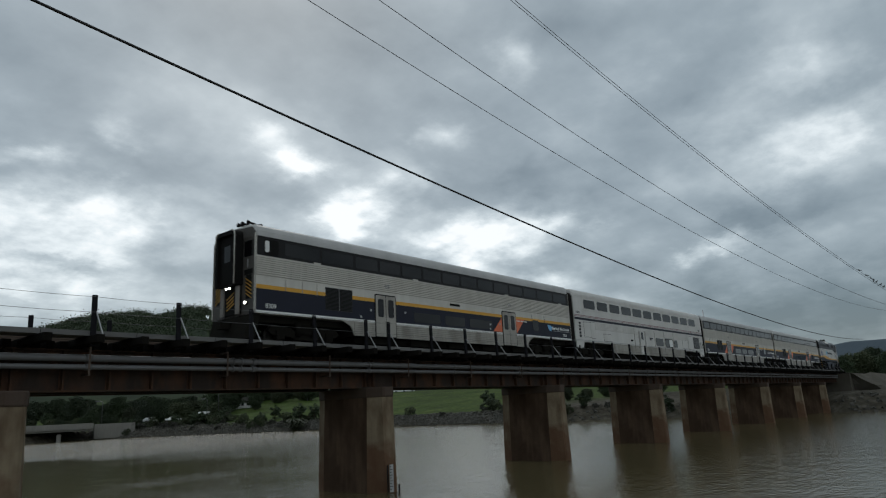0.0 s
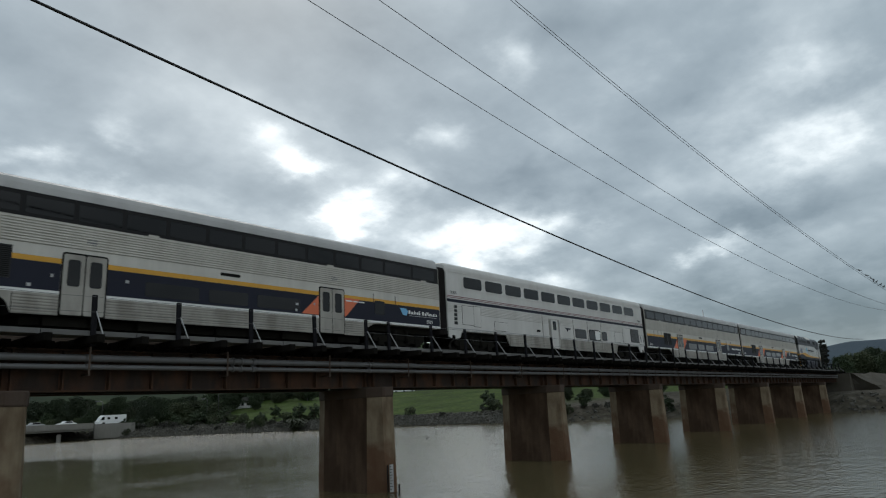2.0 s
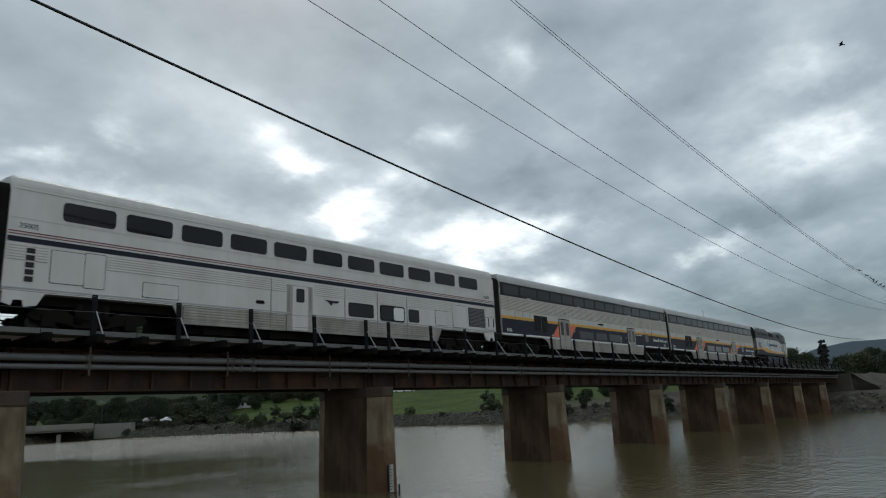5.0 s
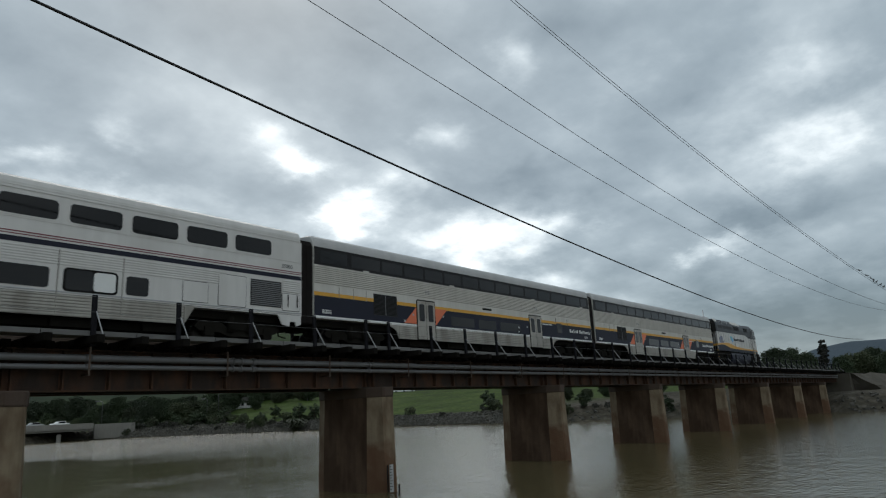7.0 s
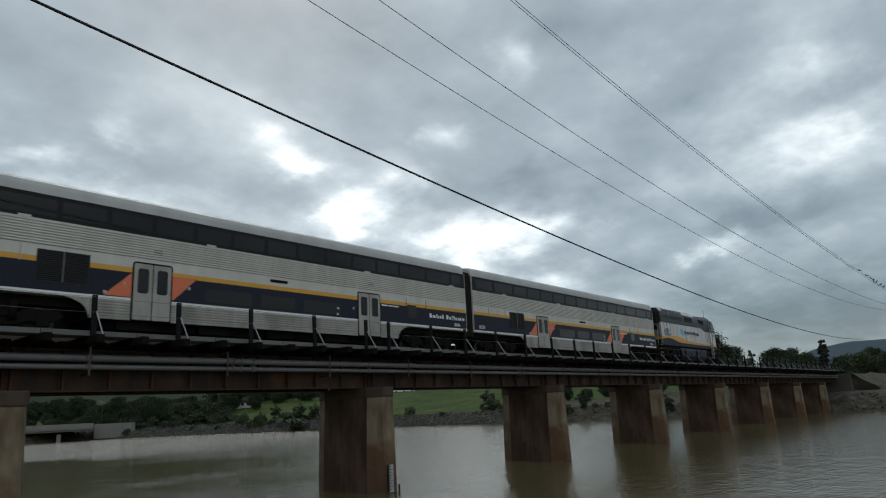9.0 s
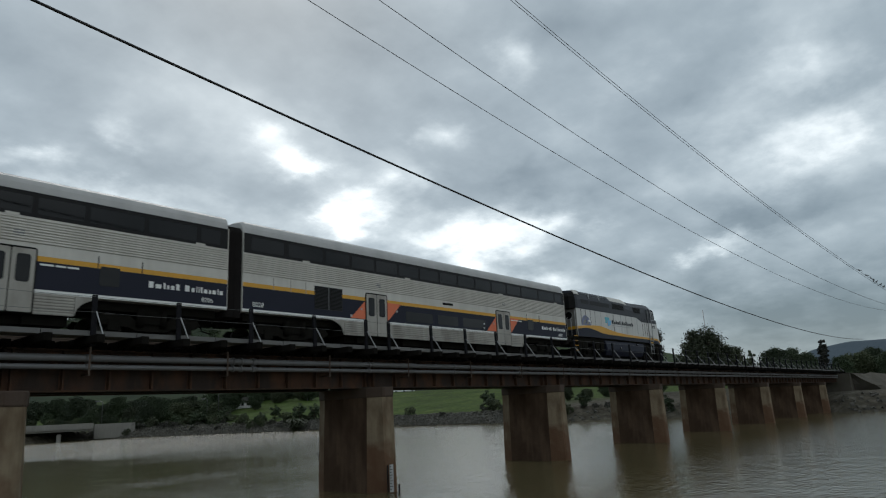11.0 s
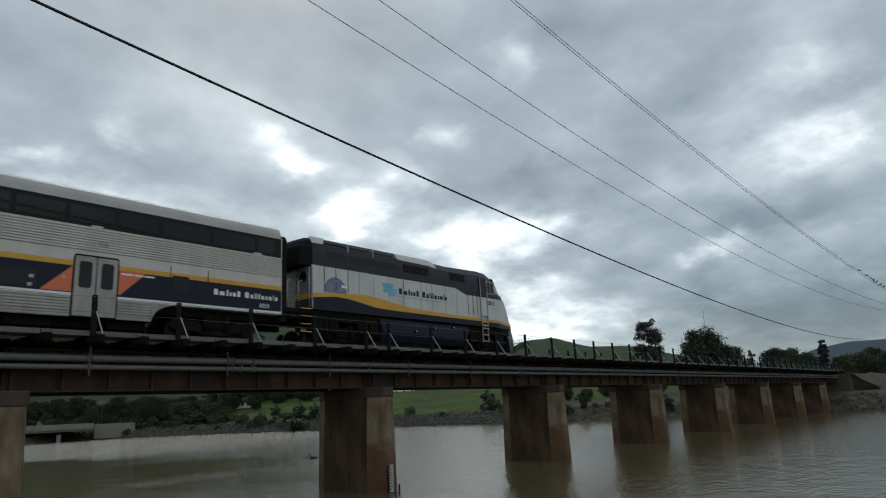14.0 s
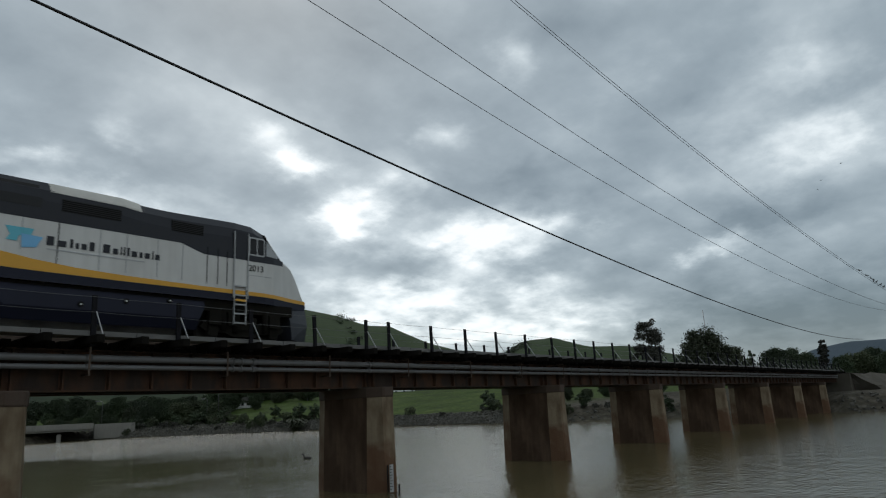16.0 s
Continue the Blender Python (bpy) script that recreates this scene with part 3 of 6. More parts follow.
# rails
for y in (YC - 0.7525, YC + 0.7525):
    bm = bmesh.new()
    x0, x1 = -420, 420
    sec = [(-0.07, -0.17), (0.07, -0.17), (0.07, -0.15), (0.012, -0.13), (0.012, -0.045), (0.036, -0.035), (0.036, 0), (-0.036, 0), (-0.036, -0.035), (-0.012, -0.045), (-0.012, -0.13), (-0.07, -0.15)]
    loft(bm, [[(x, y + a, RAIL + b) for a, b in sec] for x in (x0, x1)])
    tagged(part("rail", bm, RAILSTEEL), "worn steel running rail on timber ties", "rail", "track rails", "structure")

# posts of the two handrails: a bay of 2.84 m, closer over the second pier
POST_X = [-54.0 + 2.86 * k for k in range(21)] + [6.05, 8.98, 11.77, 14.65, 17.69, 20.56, 21.98, 24.96, 27.66, 30.44, 33.36, 36.36, 39.21, 41.87]
POST_X += [41.87 + 2.835 * k for k in range(1, 31)]
TIE_TOP, TIE_LOW = RAIL - 0.175, RAIL - 0.42

# ties, every second long one carries the walkway out to the post
tie_data = {}


def tie(x, y0, y1, z0, z1, w, name):
    key = (y0, y1, z0, z1, w)
    if key not in tie_data:
        bm = bmesh.new()
        vs = box(bm, -w / 2, w / 2, y0, y1, z0, z1)
        bmesh.ops.bevel(bm, geom=bm.edges[:], offset=0.012, segments=1, affect="EDGES")
        ob = part(name, bm, TIMBER, bridge)
        tie_data[key] = ob.data
    else:
        ob = new(name, tie_data[key])
        ob.parent = bridge
    ob.location = (x, 0, 0.012 * math.sin(x * 7.3))
    return ob


x = BR_X0 + 0.2
rest = bmesh.new()
while x < BR_X1:
    if 2 < x < 100:
        tie(x, 22.55, 25.5, TIE_LOW, TIE_TOP, 0.24, "tie")
    else:
        box(rest, x - 0.12, x + 0.12, 22.55, 25.5, TIE_LOW, TIE_TOP)
    x += 0.40
tagged(part("ties", rest, TIMBER, bridge), "rows of dark timber ties", kind="stuff")
for i, x in enumerate(POST_X):
    tie(x, 20.87, 27.2, RAIL - 0.36, RAIL - 0.115, 0.24, "outrigger_tie")
    nxt = POST_X[i + 1] if i + 1 < len(POST_X) else x + 2.83
    if nxt - x > 2:
        tie((x + nxt) / 2, 20.90, 25.9, RAIL - 0.36, RAIL - 0.115, 0.24, "outrigger_tie")
# walkway boards, their thick outer edge shows between the outriggers
WALK_Z = RAIL - 0.10
rng = random.Random(5)
plank_mesh = {}


def board(name, x, length, y, width, z, height, tilt, label=""):
    key = (round(length, 2), width, height)
    if key not in plank_mesh:
        bm = bmesh.new()
        box(bm, 0.012, length - 0.012, 0, width, 0, height)
        ob = part(name, bm, PLANK, bridge, label)
        plank_mesh[key] = ob.data
    else:
        ob = new(name, plank_mesh[key])
        ob.parent = bridge
        if label:
            ob["label"] = label
    ob.matrix_basis = pose(x, y, z, 0, tilt, 0)


for i, x in enumerate(POST_X[:-1]):
    nxt = POST_X[i + 1]
    mid = (x + nxt) / 2 if nxt - x > 2 else None
    for a, b in (((x, mid), (mid, nxt)) if mid else ((x, nxt),)):
        board("edge_board", a, b - a, 21.50, 0.08, WALK_Z + rng.uniform(-0.008, 0.012), 0.155, rng.uniform(-0.25, 0.25), "weathered grey edge board")
    for y in (21.60, 21.90, 22.20):
        board("walkway_plank", x, nxt - x, y, 0.28, WALK_Z + rng.uniform(0, 0.01), 0.05, 0)
    for y in (26.0, 26.3):
        board("walkway_plank", x, nxt - x, y, 0.28, WALK_Z + rng.uniform(0, 0.01), 0.05, 0)

handrail = thing("handrail", "dark post and wire handrail along the bridge walkway", "railing", "bridge handrails")
handrail_far = thing("handrail", "dark post and wire handrail along the far bridge walkway", "railing", "bridge handrails")
post_data = {}
rng = random.Random(11)
for rail_ob, y, out in ((handrail, Y_POST, -1), (handrail_far, Y_FAR, 1)):
    for x in POST_X:
        if out not in post_data:
            bm = bmesh.new()
            box(bm, -0.075, 0.075, -0.05, 0.05, TIE_LOW, RAIL + 1.17)
            bmesh.ops.bevel(bm, geom=bm.edges[:], offset=0.012, segments=1, affect="EDGES")
            p1 = part("post", bm, POST, rail_ob)
            bm = bmesh.new()
            beam(bm, (0.05, 0.03 * out, RAIL + 0.66), (0.05, 0.55 * out, RAIL - 0.10), 0.03, 0.035)
            p2 = part("brace", bm, BRACE, rail_ob, "pale galvanised brace")
            post_data[out] = (p1.data, p2.data)
        else:
            p1, p2 = new("post", post_data[out][0]), new("brace", post_data[out][1])
            p1.parent = p2.parent = rail_ob
            p2["label"] = "pale galvanised brace"
        if out > 0 and (x * 10) % 3 < 0.6:
            lean = rng.uniform(-1.5, 1.5)
        else:
            lean = rng.uniform(-0.8, 0.8)
        m = pose(x, y, 0) @ Matrix.Translation((0, 0, RAIL)) @ pose(0, 0, rng.uniform(-0.02, 0.01), 0, lean - 1.6, 0) @ Matrix.Translation((0, 0, -RAIL))
        p1.matrix_basis = m
        p2.matrix_basis = m
    for h in (1.10, 0.62):
        bm = bmesh.new()
        path = []
        for a, b in zip(POST_X, POST_X[1:]):
            for k in range(4):
                q = k / 4
                path.append((a + (b - a) * q - 0.03, y + 0.055 * out, RAIL + h - 0.02 * 4 * q * (1 - q)))
        tube(bm, path, 0.007, 5)
        part("wire", bm, WIRE, rail_ob)

# abutment at the far end
bm = bmesh.new()
loft(bm, [[(129.5, 20.6, z0), (129.5, 27.6, z0), (141, 27.6, z0), (141, 20.6, z0)] for z0 in (1.0, RAIL - 0.45)])
tagged(part("abutment", bm, RUBBLE), "weathered brown concrete bridge abutment on the river bank", "abutment", kind="structure")
bm = bmesh.new()
loft(bm, [[(129.5, 27.6, 1.0), (137, 14.5, 0.6), (150, 10.0, 1.5), (150, 27.6, 1.5)], [(129.6, 27.5, RAIL - 0.5), (130.5, 20.0, RAIL - 0.55), (160, 18.5, RAIL - 0.3), (160, 27.5, RAIL - 0.3)]])
bmesh.ops.subdivide_edges(bm, edges=bm.edges[:], cuts=6, use_grid_fill=True)
for v in bm.verts:
    v.co += Vector((noise.noise(v.co * 0.5), noise.noise(v.co * 0.5 + Vector((9, 0, 0))), noise.noise(v.co * 0.6 + Vector((0, 7, 0))))) * 0.5
tagged(part("embankment", bm, RUBBLE), "bare rubble embankment slope beside the bridge end", "embankment", kind="structure")
bm = bmesh.new()
loft(bm, [[(x, 16.5, 0.5), (x, 20.5, RAIL - 0.6), (x, 27.5, RAIL - 0.6), (x, 32, 0.5)] for x in (141, 420)])
tagged(part("embankment", bm, GROUND), "grassy railway embankment beyond the bridge", "embankment", kind="structure")
bm = bmesh.new()
loft(bm, [[(x, 15.5, -1.5), (x, 20.5, RAIL - 0.6), (x, 27.5, RAIL - 0.6), (x, 32, -1.5)] for x in (-66, -420)])
tagged(part("embankment", bm, GROUND), "grassy railway embankment beyond the bridge", "embankment", kind="structure")


# ---- train ----
L = 25.908
SIDE = -1.525            # near side, in the vehicle's own space
CARS = []                # things that run on the track, with the place of their front end along the train
WHEELSETS = []


def roof_section(x, low, inset=0.0):
    """Ring of the car body across the track."""
    half = [(1.525, low), (1.525, 4.43), (1.515, 4.67), (1.465, 4.83), (1.30, 4.945), (0.9, 5.01), (0.0, 5.04)]
    ring = [(x, -y + (inset if y > 0 else 0), z - (inset if z > 4.43 else 0)) for y, z in half]
    ring += [(x, y - inset, z - (inset if z > 4.43 else 0)) for y, z in reversed(half[:-1])]
    return ring


def ribs(bm, x0, x1, z0, z1, count, depth=0.034, y=SIDE - 0.004):
    """Horizontal flutes of a stainless side."""
    pitch = (z1 - z0) / count
    prof = []
    for k in range(count):
        b = z0 + k * pitch
        prof += [(y, b), (y - depth, b + pitch * 0.30), (y - depth, b + pitch * 0.72), (y, b + pitch * 0.80)]
    prof += [(y, z1), (y + 0.02, z1), (y + 0.02, z0)]
    loft(bm, [[(x, a, b) for a, b in prof] for x in (x0, x1)])


def bogie(parent, xc, wheelbase=2.6):
    b = make("bogie", UNDER, parent, lambda bm: (
        [prism(bm, [(xc - 1.9, 0.62), (xc - 1.75, 0.80), (xc - 0.75, 0.80), (xc - 0.5, 0.62), (xc + 0.5, 0.62), (xc + 0.75, 0.80), (xc + 1.75, 0.80), (xc + 1.9, 0.62),
                    (xc + 1.7, 0.48), (xc + 0.8, 0.42), (xc + 0.5, 0.30), (xc - 0.5, 0.30), (xc - 0.8, 0.42), (xc - 1.7, 0.48)], y, y + 0.16) for y in (-1.18, 1.02)],
        box(bm, xc - 0.3, xc + 0.3, -1.25, 1.25, 0.55, 0.95),
        [box(bm, xc + s * wheelbase / 2 - 0.2, xc + s * wheelbase / 2 + 0.2, y, y + 0.2, 0.28, 0.66) for s in (-1, 1) for y in (-1.24, 1.04)],
        [tube(bm, [(xc + s, y, 0.45), (xc + s, y, 1.05)], 0.13, 8) for s in (-0.42, 0.42) for y in (-1.22, 1.22)]), "grimy four-wheel bogie frame")
    for s in (-1, 1):
        def wheel(bm):
            for y in (-0.7525, 0.7525):
                q = 1 if y > 0 else -1
                tube(bm, [(0, y - 0.07 * q, 0), (0, y - 0.05 * q, 0), (0, y - 0.045 * q, 0), (0, y + 0.07 * q, 0)], [0.49, 0.49, 0.46, 0.455], 24)
                for k in range(3):
                    a = k * math.tau / 3
                    box(bm, 0.25 * math.cos(a) - 0.04, 0.25 * math.cos(a) + 0.04, y + 0.07 * q - 0.004, y + 0.075 * q + 0.004, 0.25 * math.sin(a) - 0.04, 0.25 * math.sin(a) + 0.04)
            tube(bm, [(0, -1.1, 0), (0, 1.1, 0)], 0.09, 10)
        w = make("wheelset", WHEEL, b, wheel, "worn steel wheels on an axle")
        WHEELSETS.append((w, xc + s * wheelbase / 2))
    return b


def diaphragm(parent, x0, x1):
    """Pleated gangway cover, one folded skin."""
    def build(bm):
        secs = []
        for k in range(11):
            ins = 0.15 if k % 2 else 0.07
            x = x0 + (x1 - x0) * k / 10
            w, top = -SIDE - ins, 4.74 - ins * 0.6
            secs.append([(x, -w, 1.0), (x, -w, top - 0.25), (x, -w + 0.12, top - 0.06), (x, -w + 0.35, top), (x, w - 0.35, top), (x, w - 0.12, top - 0.06), (x, w, top - 0.25), (x, w, 1.0)])
        loft(bm, secs)
    make("diaphragm", GANGWAY, parent, build, "black pleated rubber gangway cover")


def coach_core(parent, low_x0, low_x1, skin, roof):
    """Shell, roof, floor equipment, bogies and gangways common to the coaches."""
    def shell(bm):
        loft(bm, [[(x, y, z) for y, z in ((SIDE, 1.25), (SIDE, 4.43), (-SIDE, 4.43), (-SIDE, 1.25))] for x in (0.33, L - 0.33)])
    make("body_shell", skin, parent, shell)

    def top(bm):
        secs = [roof_section(0.33, 4.432, 0.06), roof_section(0.42, 4.432), roof_section(L - 0.42, 4.432), roof_section(L - 0.33, 4.432, 0.06)]
        loft(bm, secs, smooth=False)
    make("roof", roof, parent, top, "smooth silver roof")

    def lower(bm):
        box(bm, low_x0 + 0.05, low_x1 - 0.05, SIDE + 0.012, -SIDE - 0.012, 0.60, 1.248)
    make("lower_body", UNDER, parent, lower)

    def gear(bm):
        box(bm, 0.6, low_x0 - 0.02, -1.15, 1.15, 0.95, 1.24)
        box(bm, low_x1 + 0.02, L - 0.6, -1.15, 1.15, 0.95, 1.24)
        box(bm, low_x0 + 0.4, low_x1 - 0.4, -1.1, 1.1, 0.32, 0.58)
        for k in range(5):
            q = low_x0 + 1.0 + k * (low_x1 - low_x0 - 2.4) / 4
            box(bm, q, q + 1.3, -1.3, -0.6, 0.30, 0.59)
        for xe in (0.1, L - 0.75):
            box(bm, xe, xe + 0.65, -0.14, 0.14, 0.75, 1.02)
        for xe in (0.45, L - 0.95):
            tube(bm, [(xe, -0.6, 0.95), (xe + 0.15, -0.6, 0.5), (xe + 0.5, -0.6, 0.42)], 0.03, 6)
    make("underfloor_gear", UNDER, parent, gear, "grimy underfloor equipment")
    bogie(parent, 3.1)
    bogie(parent, L - 3.1)


def sliding_door(parent, x0, x1, z0, z1):
    mid = (x0 + x1) / 2
    frame_ob = make("door_frame", BLACK, parent, lambda bm: prism(bm, rounded(x0 - 0.05, x1 + 0.05, z0 - 0.02, z1 + 0.06, 0.1), SIDE - 0.030, SIDE + 0.05))
    for a, b in ((x0, mid - 0.02), (mid + 0.02, x1)):
        d = make("door", SKIRT, parent, lambda bm: prism(bm, rounded(a, b, z0, z1, 0.05), SIDE - 0.042, SIDE), "dull steel sliding door leaf")
        make("window", GLASS, d, lambda bm: prism(bm, rounded(a + 0.13, b - 0.13, z0 + 0.92, z1 - 0.17, 0.09), SIDE - 0.05, SIDE - 0.01), "dark rounded door window")
    return frame_ob


def bars(parent, x0, widths, z, h, material, name="lettering", label="plain lettering bar"):
    x = x0
    for w, gap in widths:
        slab(name, material, parent, x, x + w, SIDE - 0.018, SIDE - 0.006, z, z + h, label)
        x += w + gap


NAME = (((0.26, 1), (0.31, 0), (0.13, 1), (0.14, 0), (0.20, 0), (0.20, 1)), ((0.27, 1), (0.20, 0), (0.08, 1), (0.08, 1), (0.12, 1), (0.22, 0), (0.14, 0), (0.22, 0), (0.08, 1), (0.20, 0)))


def name_bars(parent, x0, x1, z, h, material, side):
    """Two words as plain bars, one for each letter, tall and low."""
    total = sum(w + 0.02 for word in NAME for w, _ in word) + 0.16
    k = (x1 - x0) / total
    x = x0
    for word in NAME:
        for w, tall in word:
            slab("lettering", material, parent, x + 0.03 * k, x + w * 0.84 * k, side - 0.018, side - 0.002, z, z + h * (1 if tall else 0.66), "plain lettering bar")
            x += (w + 0.02) * k
        x += 0.16 * k


def california_coach(k, number, oranges, cab=False, logo=False):
    ob = thing("passenger_coach", "silver double-deck cab coach with navy band and lit headlights" if cab else "silver double-deck coach with navy and yellow bands",
               "railway coach", "coaches of the train")
    CARS.append((ob, k * L))
    A, B = 5.62, 20.10
    coach_core(ob, A, B, SILVER, ROOF)
    X0, X1 = 0.335, L - 0.335
    p = SIDE - 0.012
    # window band and its panes
    band = slab("window_band", BAND, ob, X0 + 0.03, X1 - 0.03, p, SIDE + 0.02, 3.63, 4.435, "dark tinted upper window band")
    panes = [(0.75, 1.35)] if cab else [(0.7, 2.3)]
    x = 2.55 if not cab else 1.75
    while x < 24.6:
        w = 1.85 if (x < 4 or x > 20) else 1.42
        panes.append((x, min(x + w, 25.2)))
        x += w + 0.16
    for a, b in panes:
        make("window", GLASS, band, lambda bm: prism(bm, rounded(a, b, 3.74, 4.30, 0.05), p - 0.006, SIDE), "dark glass pane")
    for q in (3.3, 9.72, 17.9, 24.2):
        slab("band_tab", SILVER, ob, q, q + 0.38, p - 0.010, SIDE, 3.60, 3.69)
    if cab:
        make("cab_window", BLACK, ob, lambda bm: prism(bm, rounded(0.72, 1.42, 3.68, 4.33, 0.12), p - 0.014, SIDE), "open side cab window")
        make("window_blind", WHITE, ob, lambda bm: prism(bm, rounded(0.74, 0.95, 3.78, 4.27, 0.07), p - 0.018, SIDE - 0.01))
    # fluted middle, plain belt, stripe, blue panel, sill
    make("fluted_panel", SILVER, ob, lambda bm: ribs(bm, X0 + 0.02, X1 - 0.02, 2.80, 3.60, 9), "fluted stainless steel side")
    slab("belt_panel", SILVER, ob, X0 + 0.01, X1 - 0.01, SIDE - 0.008, SIDE + 0.02, 2.424, 2.798)
    gaps = [(7.0, 8.34), (17.48, 18.84)]
    segs, x = [], X0
    for a, b in gaps:
        segs.append((x, a - 0.06))
        x = b + 0.06
    segs.append((x, X1))
    for a, b in segs:
        slab("yellow_stripe", YELLOW, ob, a, b, SIDE - 0.011, SIDE + 0.02, 2.255, 2.42, "golden yellow stripe")
        slab("blue_panel", BLUE, ob, a, b, SIDE - 0.009, SIDE + 0.02, 1.372, 2.252, "navy blue lower panel")
        slab("sill_strip", WHITE, ob, a, b, SIDE - 0.014, SIDE + 0.02, 1.262, 1.368, "pale sill strip")
    for gi, (a, b) in enumerate(gaps):
        sliding_door(ob, a, b, 0.64, 2.60)
        if oranges[gi]:
            plate("orange_flash", ORANGE, ob, [(a - 0.07, 2.24), (a - 0.07, 1.40), (a - 0.98, 1.40)], SIDE - 0.015, SIDE, "orange-red slanted flash")
            plate("orange_flash", ORANGE, ob, [(b + 0.07, 2.29), (b + 1.02, 2.29), (b + 0.13, 1.43), (b + 0.07, 1.43)], SIDE - 0.015, SIDE, "orange-red slanted flash")
        slab("door_vent", PIPE, ob, (a + b) / 2 - 0.0, (a + b) / 2 + 0.32, SIDE - 0.034, SIDE, 2.99, 3.16)
        slab("door_light", BRACE, ob, a - 0.35, a - 0.27, SIDE - 0.03, SIDE, 1.80, 1.90)
    # skirt with flutes between the wheels
    def skirt(bm):
        ribs(bm, A + 0.02, gaps[0][0] - 0.06, 0.60, 1.255, 7, 0.018)
        ribs(bm, gaps[0][1] + 0.06, gaps[1][0] - 0.06, 0.60, 1.255, 7, 0.018)
        ribs(bm, gaps[1][1] + 0.06, B - 0.02, 0.60, 1.255, 7, 0.018)
    make("fluted_skirt", SKIRT, ob, skirt, "grimy fluted steel skirt")
    # rounded corners of the wheel openings
    for xe, s in ((A, -1), (B, 1)):
        pts = [(xe, 1.255), (xe, 0.62)] + [(xe + s * (0.05 + 0.75 * (k / 6) ** 1.7), 0.62 + 0.633 * (k / 6) ** 0.55) for k in range(1, 7)]
        plate("wheel_arch", SKIRT, ob, pts, SIDE - 0.006, SIDE + 0.05)
    # machinery grille
    gr = slab("equipment_grille", GRILLE, ob, 3.93, 5.53, SIDE - 0.020, SIDE, 1.64, 2.66, "dark louvred equipment grille")
    for a in (3.96, 4.76):
        for q in range(16):
            slab("louvre", BLACK, gr, a, a + 0.73, SIDE - 0.026, SIDE - 0.018, 1.68 + q * 0.06, 1.71 + q * 0.06)
    slab("grille_divider", PIPE, gr, 4.715, 4.745, SIDE - 0.030, SIDE - 0.018, 1.66, 2.64)
    # lower windows
    for a, b in ((9.70, 11.75), (12.15, 13.85), (14.28, 16.4)):
        make("lower_window", GLASS, ob, lambda bm: prism(bm, rounded(a, b, 1.47, 1.98, 0.06), SIDE - 0.016, SIDE), "dark lower window")
    make("name_slot", BLACK, ob, lambda bm: prism(bm, rounded(12.6, 13.48, 2.56, 2.68, 0.05), SIDE - 0.020, SIDE), "small dark destination slot")
    make("small_window", GLASS, ob, lambda bm: prism(bm, rounded(20.80, 21.46, 1.68, 2.33, 0.06), SIDE - 0.018, SIDE), "small square dark window")
    for q in (1.78, 2.65, 3.45, 20.72, 22.2):
        slab("panel_bar", DARKGREY if q > 20 else SKIRT, ob, q, q + 0.03, SIDE - 0.022, SIDE, 2.22, 2.66 if q > 20 else 2.75)
    for q, z in ((16.18, 1.72), (9.0, 1.86), (16.15, 1.46), (6.0, 1.45)):
        slab("service_plate", BRACE, ob, q, q + 0.12, SIDE - 0.02, SIDE, z, z + 0.10, "small pale plate")
    # lettering near the end: bars in place of the operator's name
    if logo:
        plate("emblem", TEALB, ob, [(22.55, 2.12), (22.95, 2.12), (23.12, 2.0), (23.0, 1.76), (22.72, 1.80)], SIDE - 0.018, SIDE - 0.006, "pale blue emblem")
    if logo:
        name_bars(ob, 23.14, 25.36, 1.86, 0.19, WHITE, SIDE)
        slab("lettering", BRACE, ob, 23.2, 25.3, SIDE - 0.014, SIDE - 0.006, 1.77, 1.795, "faint small lettering bar")
    else:
        name_bars(ob, 22.45, 25.42, 1.80, 0.22, WHITE, SIDE)
    lettering("number", number, 0.24, WHITE, ob, 24.50, SIDE - 0.014, 1.47)
    lettering("number", number, 0.27, WHITE, ob, 0.80, SIDE - 0.014, 1.48)
    bars(ob, 18.98, [(0.4, 0.06), (0.3, 0.05), (0.35, 0)], 2.13, 0.06, WHITE)
    # roof details
    for q in (2.2, 12.8, 22.6):
        make("roof_vent", ROOF, ob, lambda bm: (box(bm, q, q + 0.5, -0.9, -0.55, 4.86, 4.96), box(bm, q + 0.12, q + 0.4, -0.85, -0.6, 4.955, 5.0)))
    make("rain_strip", ROOF, ob, lambda bm: box(bm, X0 + 0.1, X1 - 0.1, SIDE - 0.02, SIDE + 0.02, 4.437, 4.462))
    for xe in (X0 - 0.012, X1 - 0.012):
        slab("corner_post", SILVER, ob, xe, xe + 0.024, SIDE - 0.014, SIDE + 0.06, 1.25, 4.46)
    if cab:
        cab_front(ob)
    else:
        diaphragm(ob, 0.02, 0.325)
    diaphragm(ob, L - 0.325, L - 0.02)
    return ob


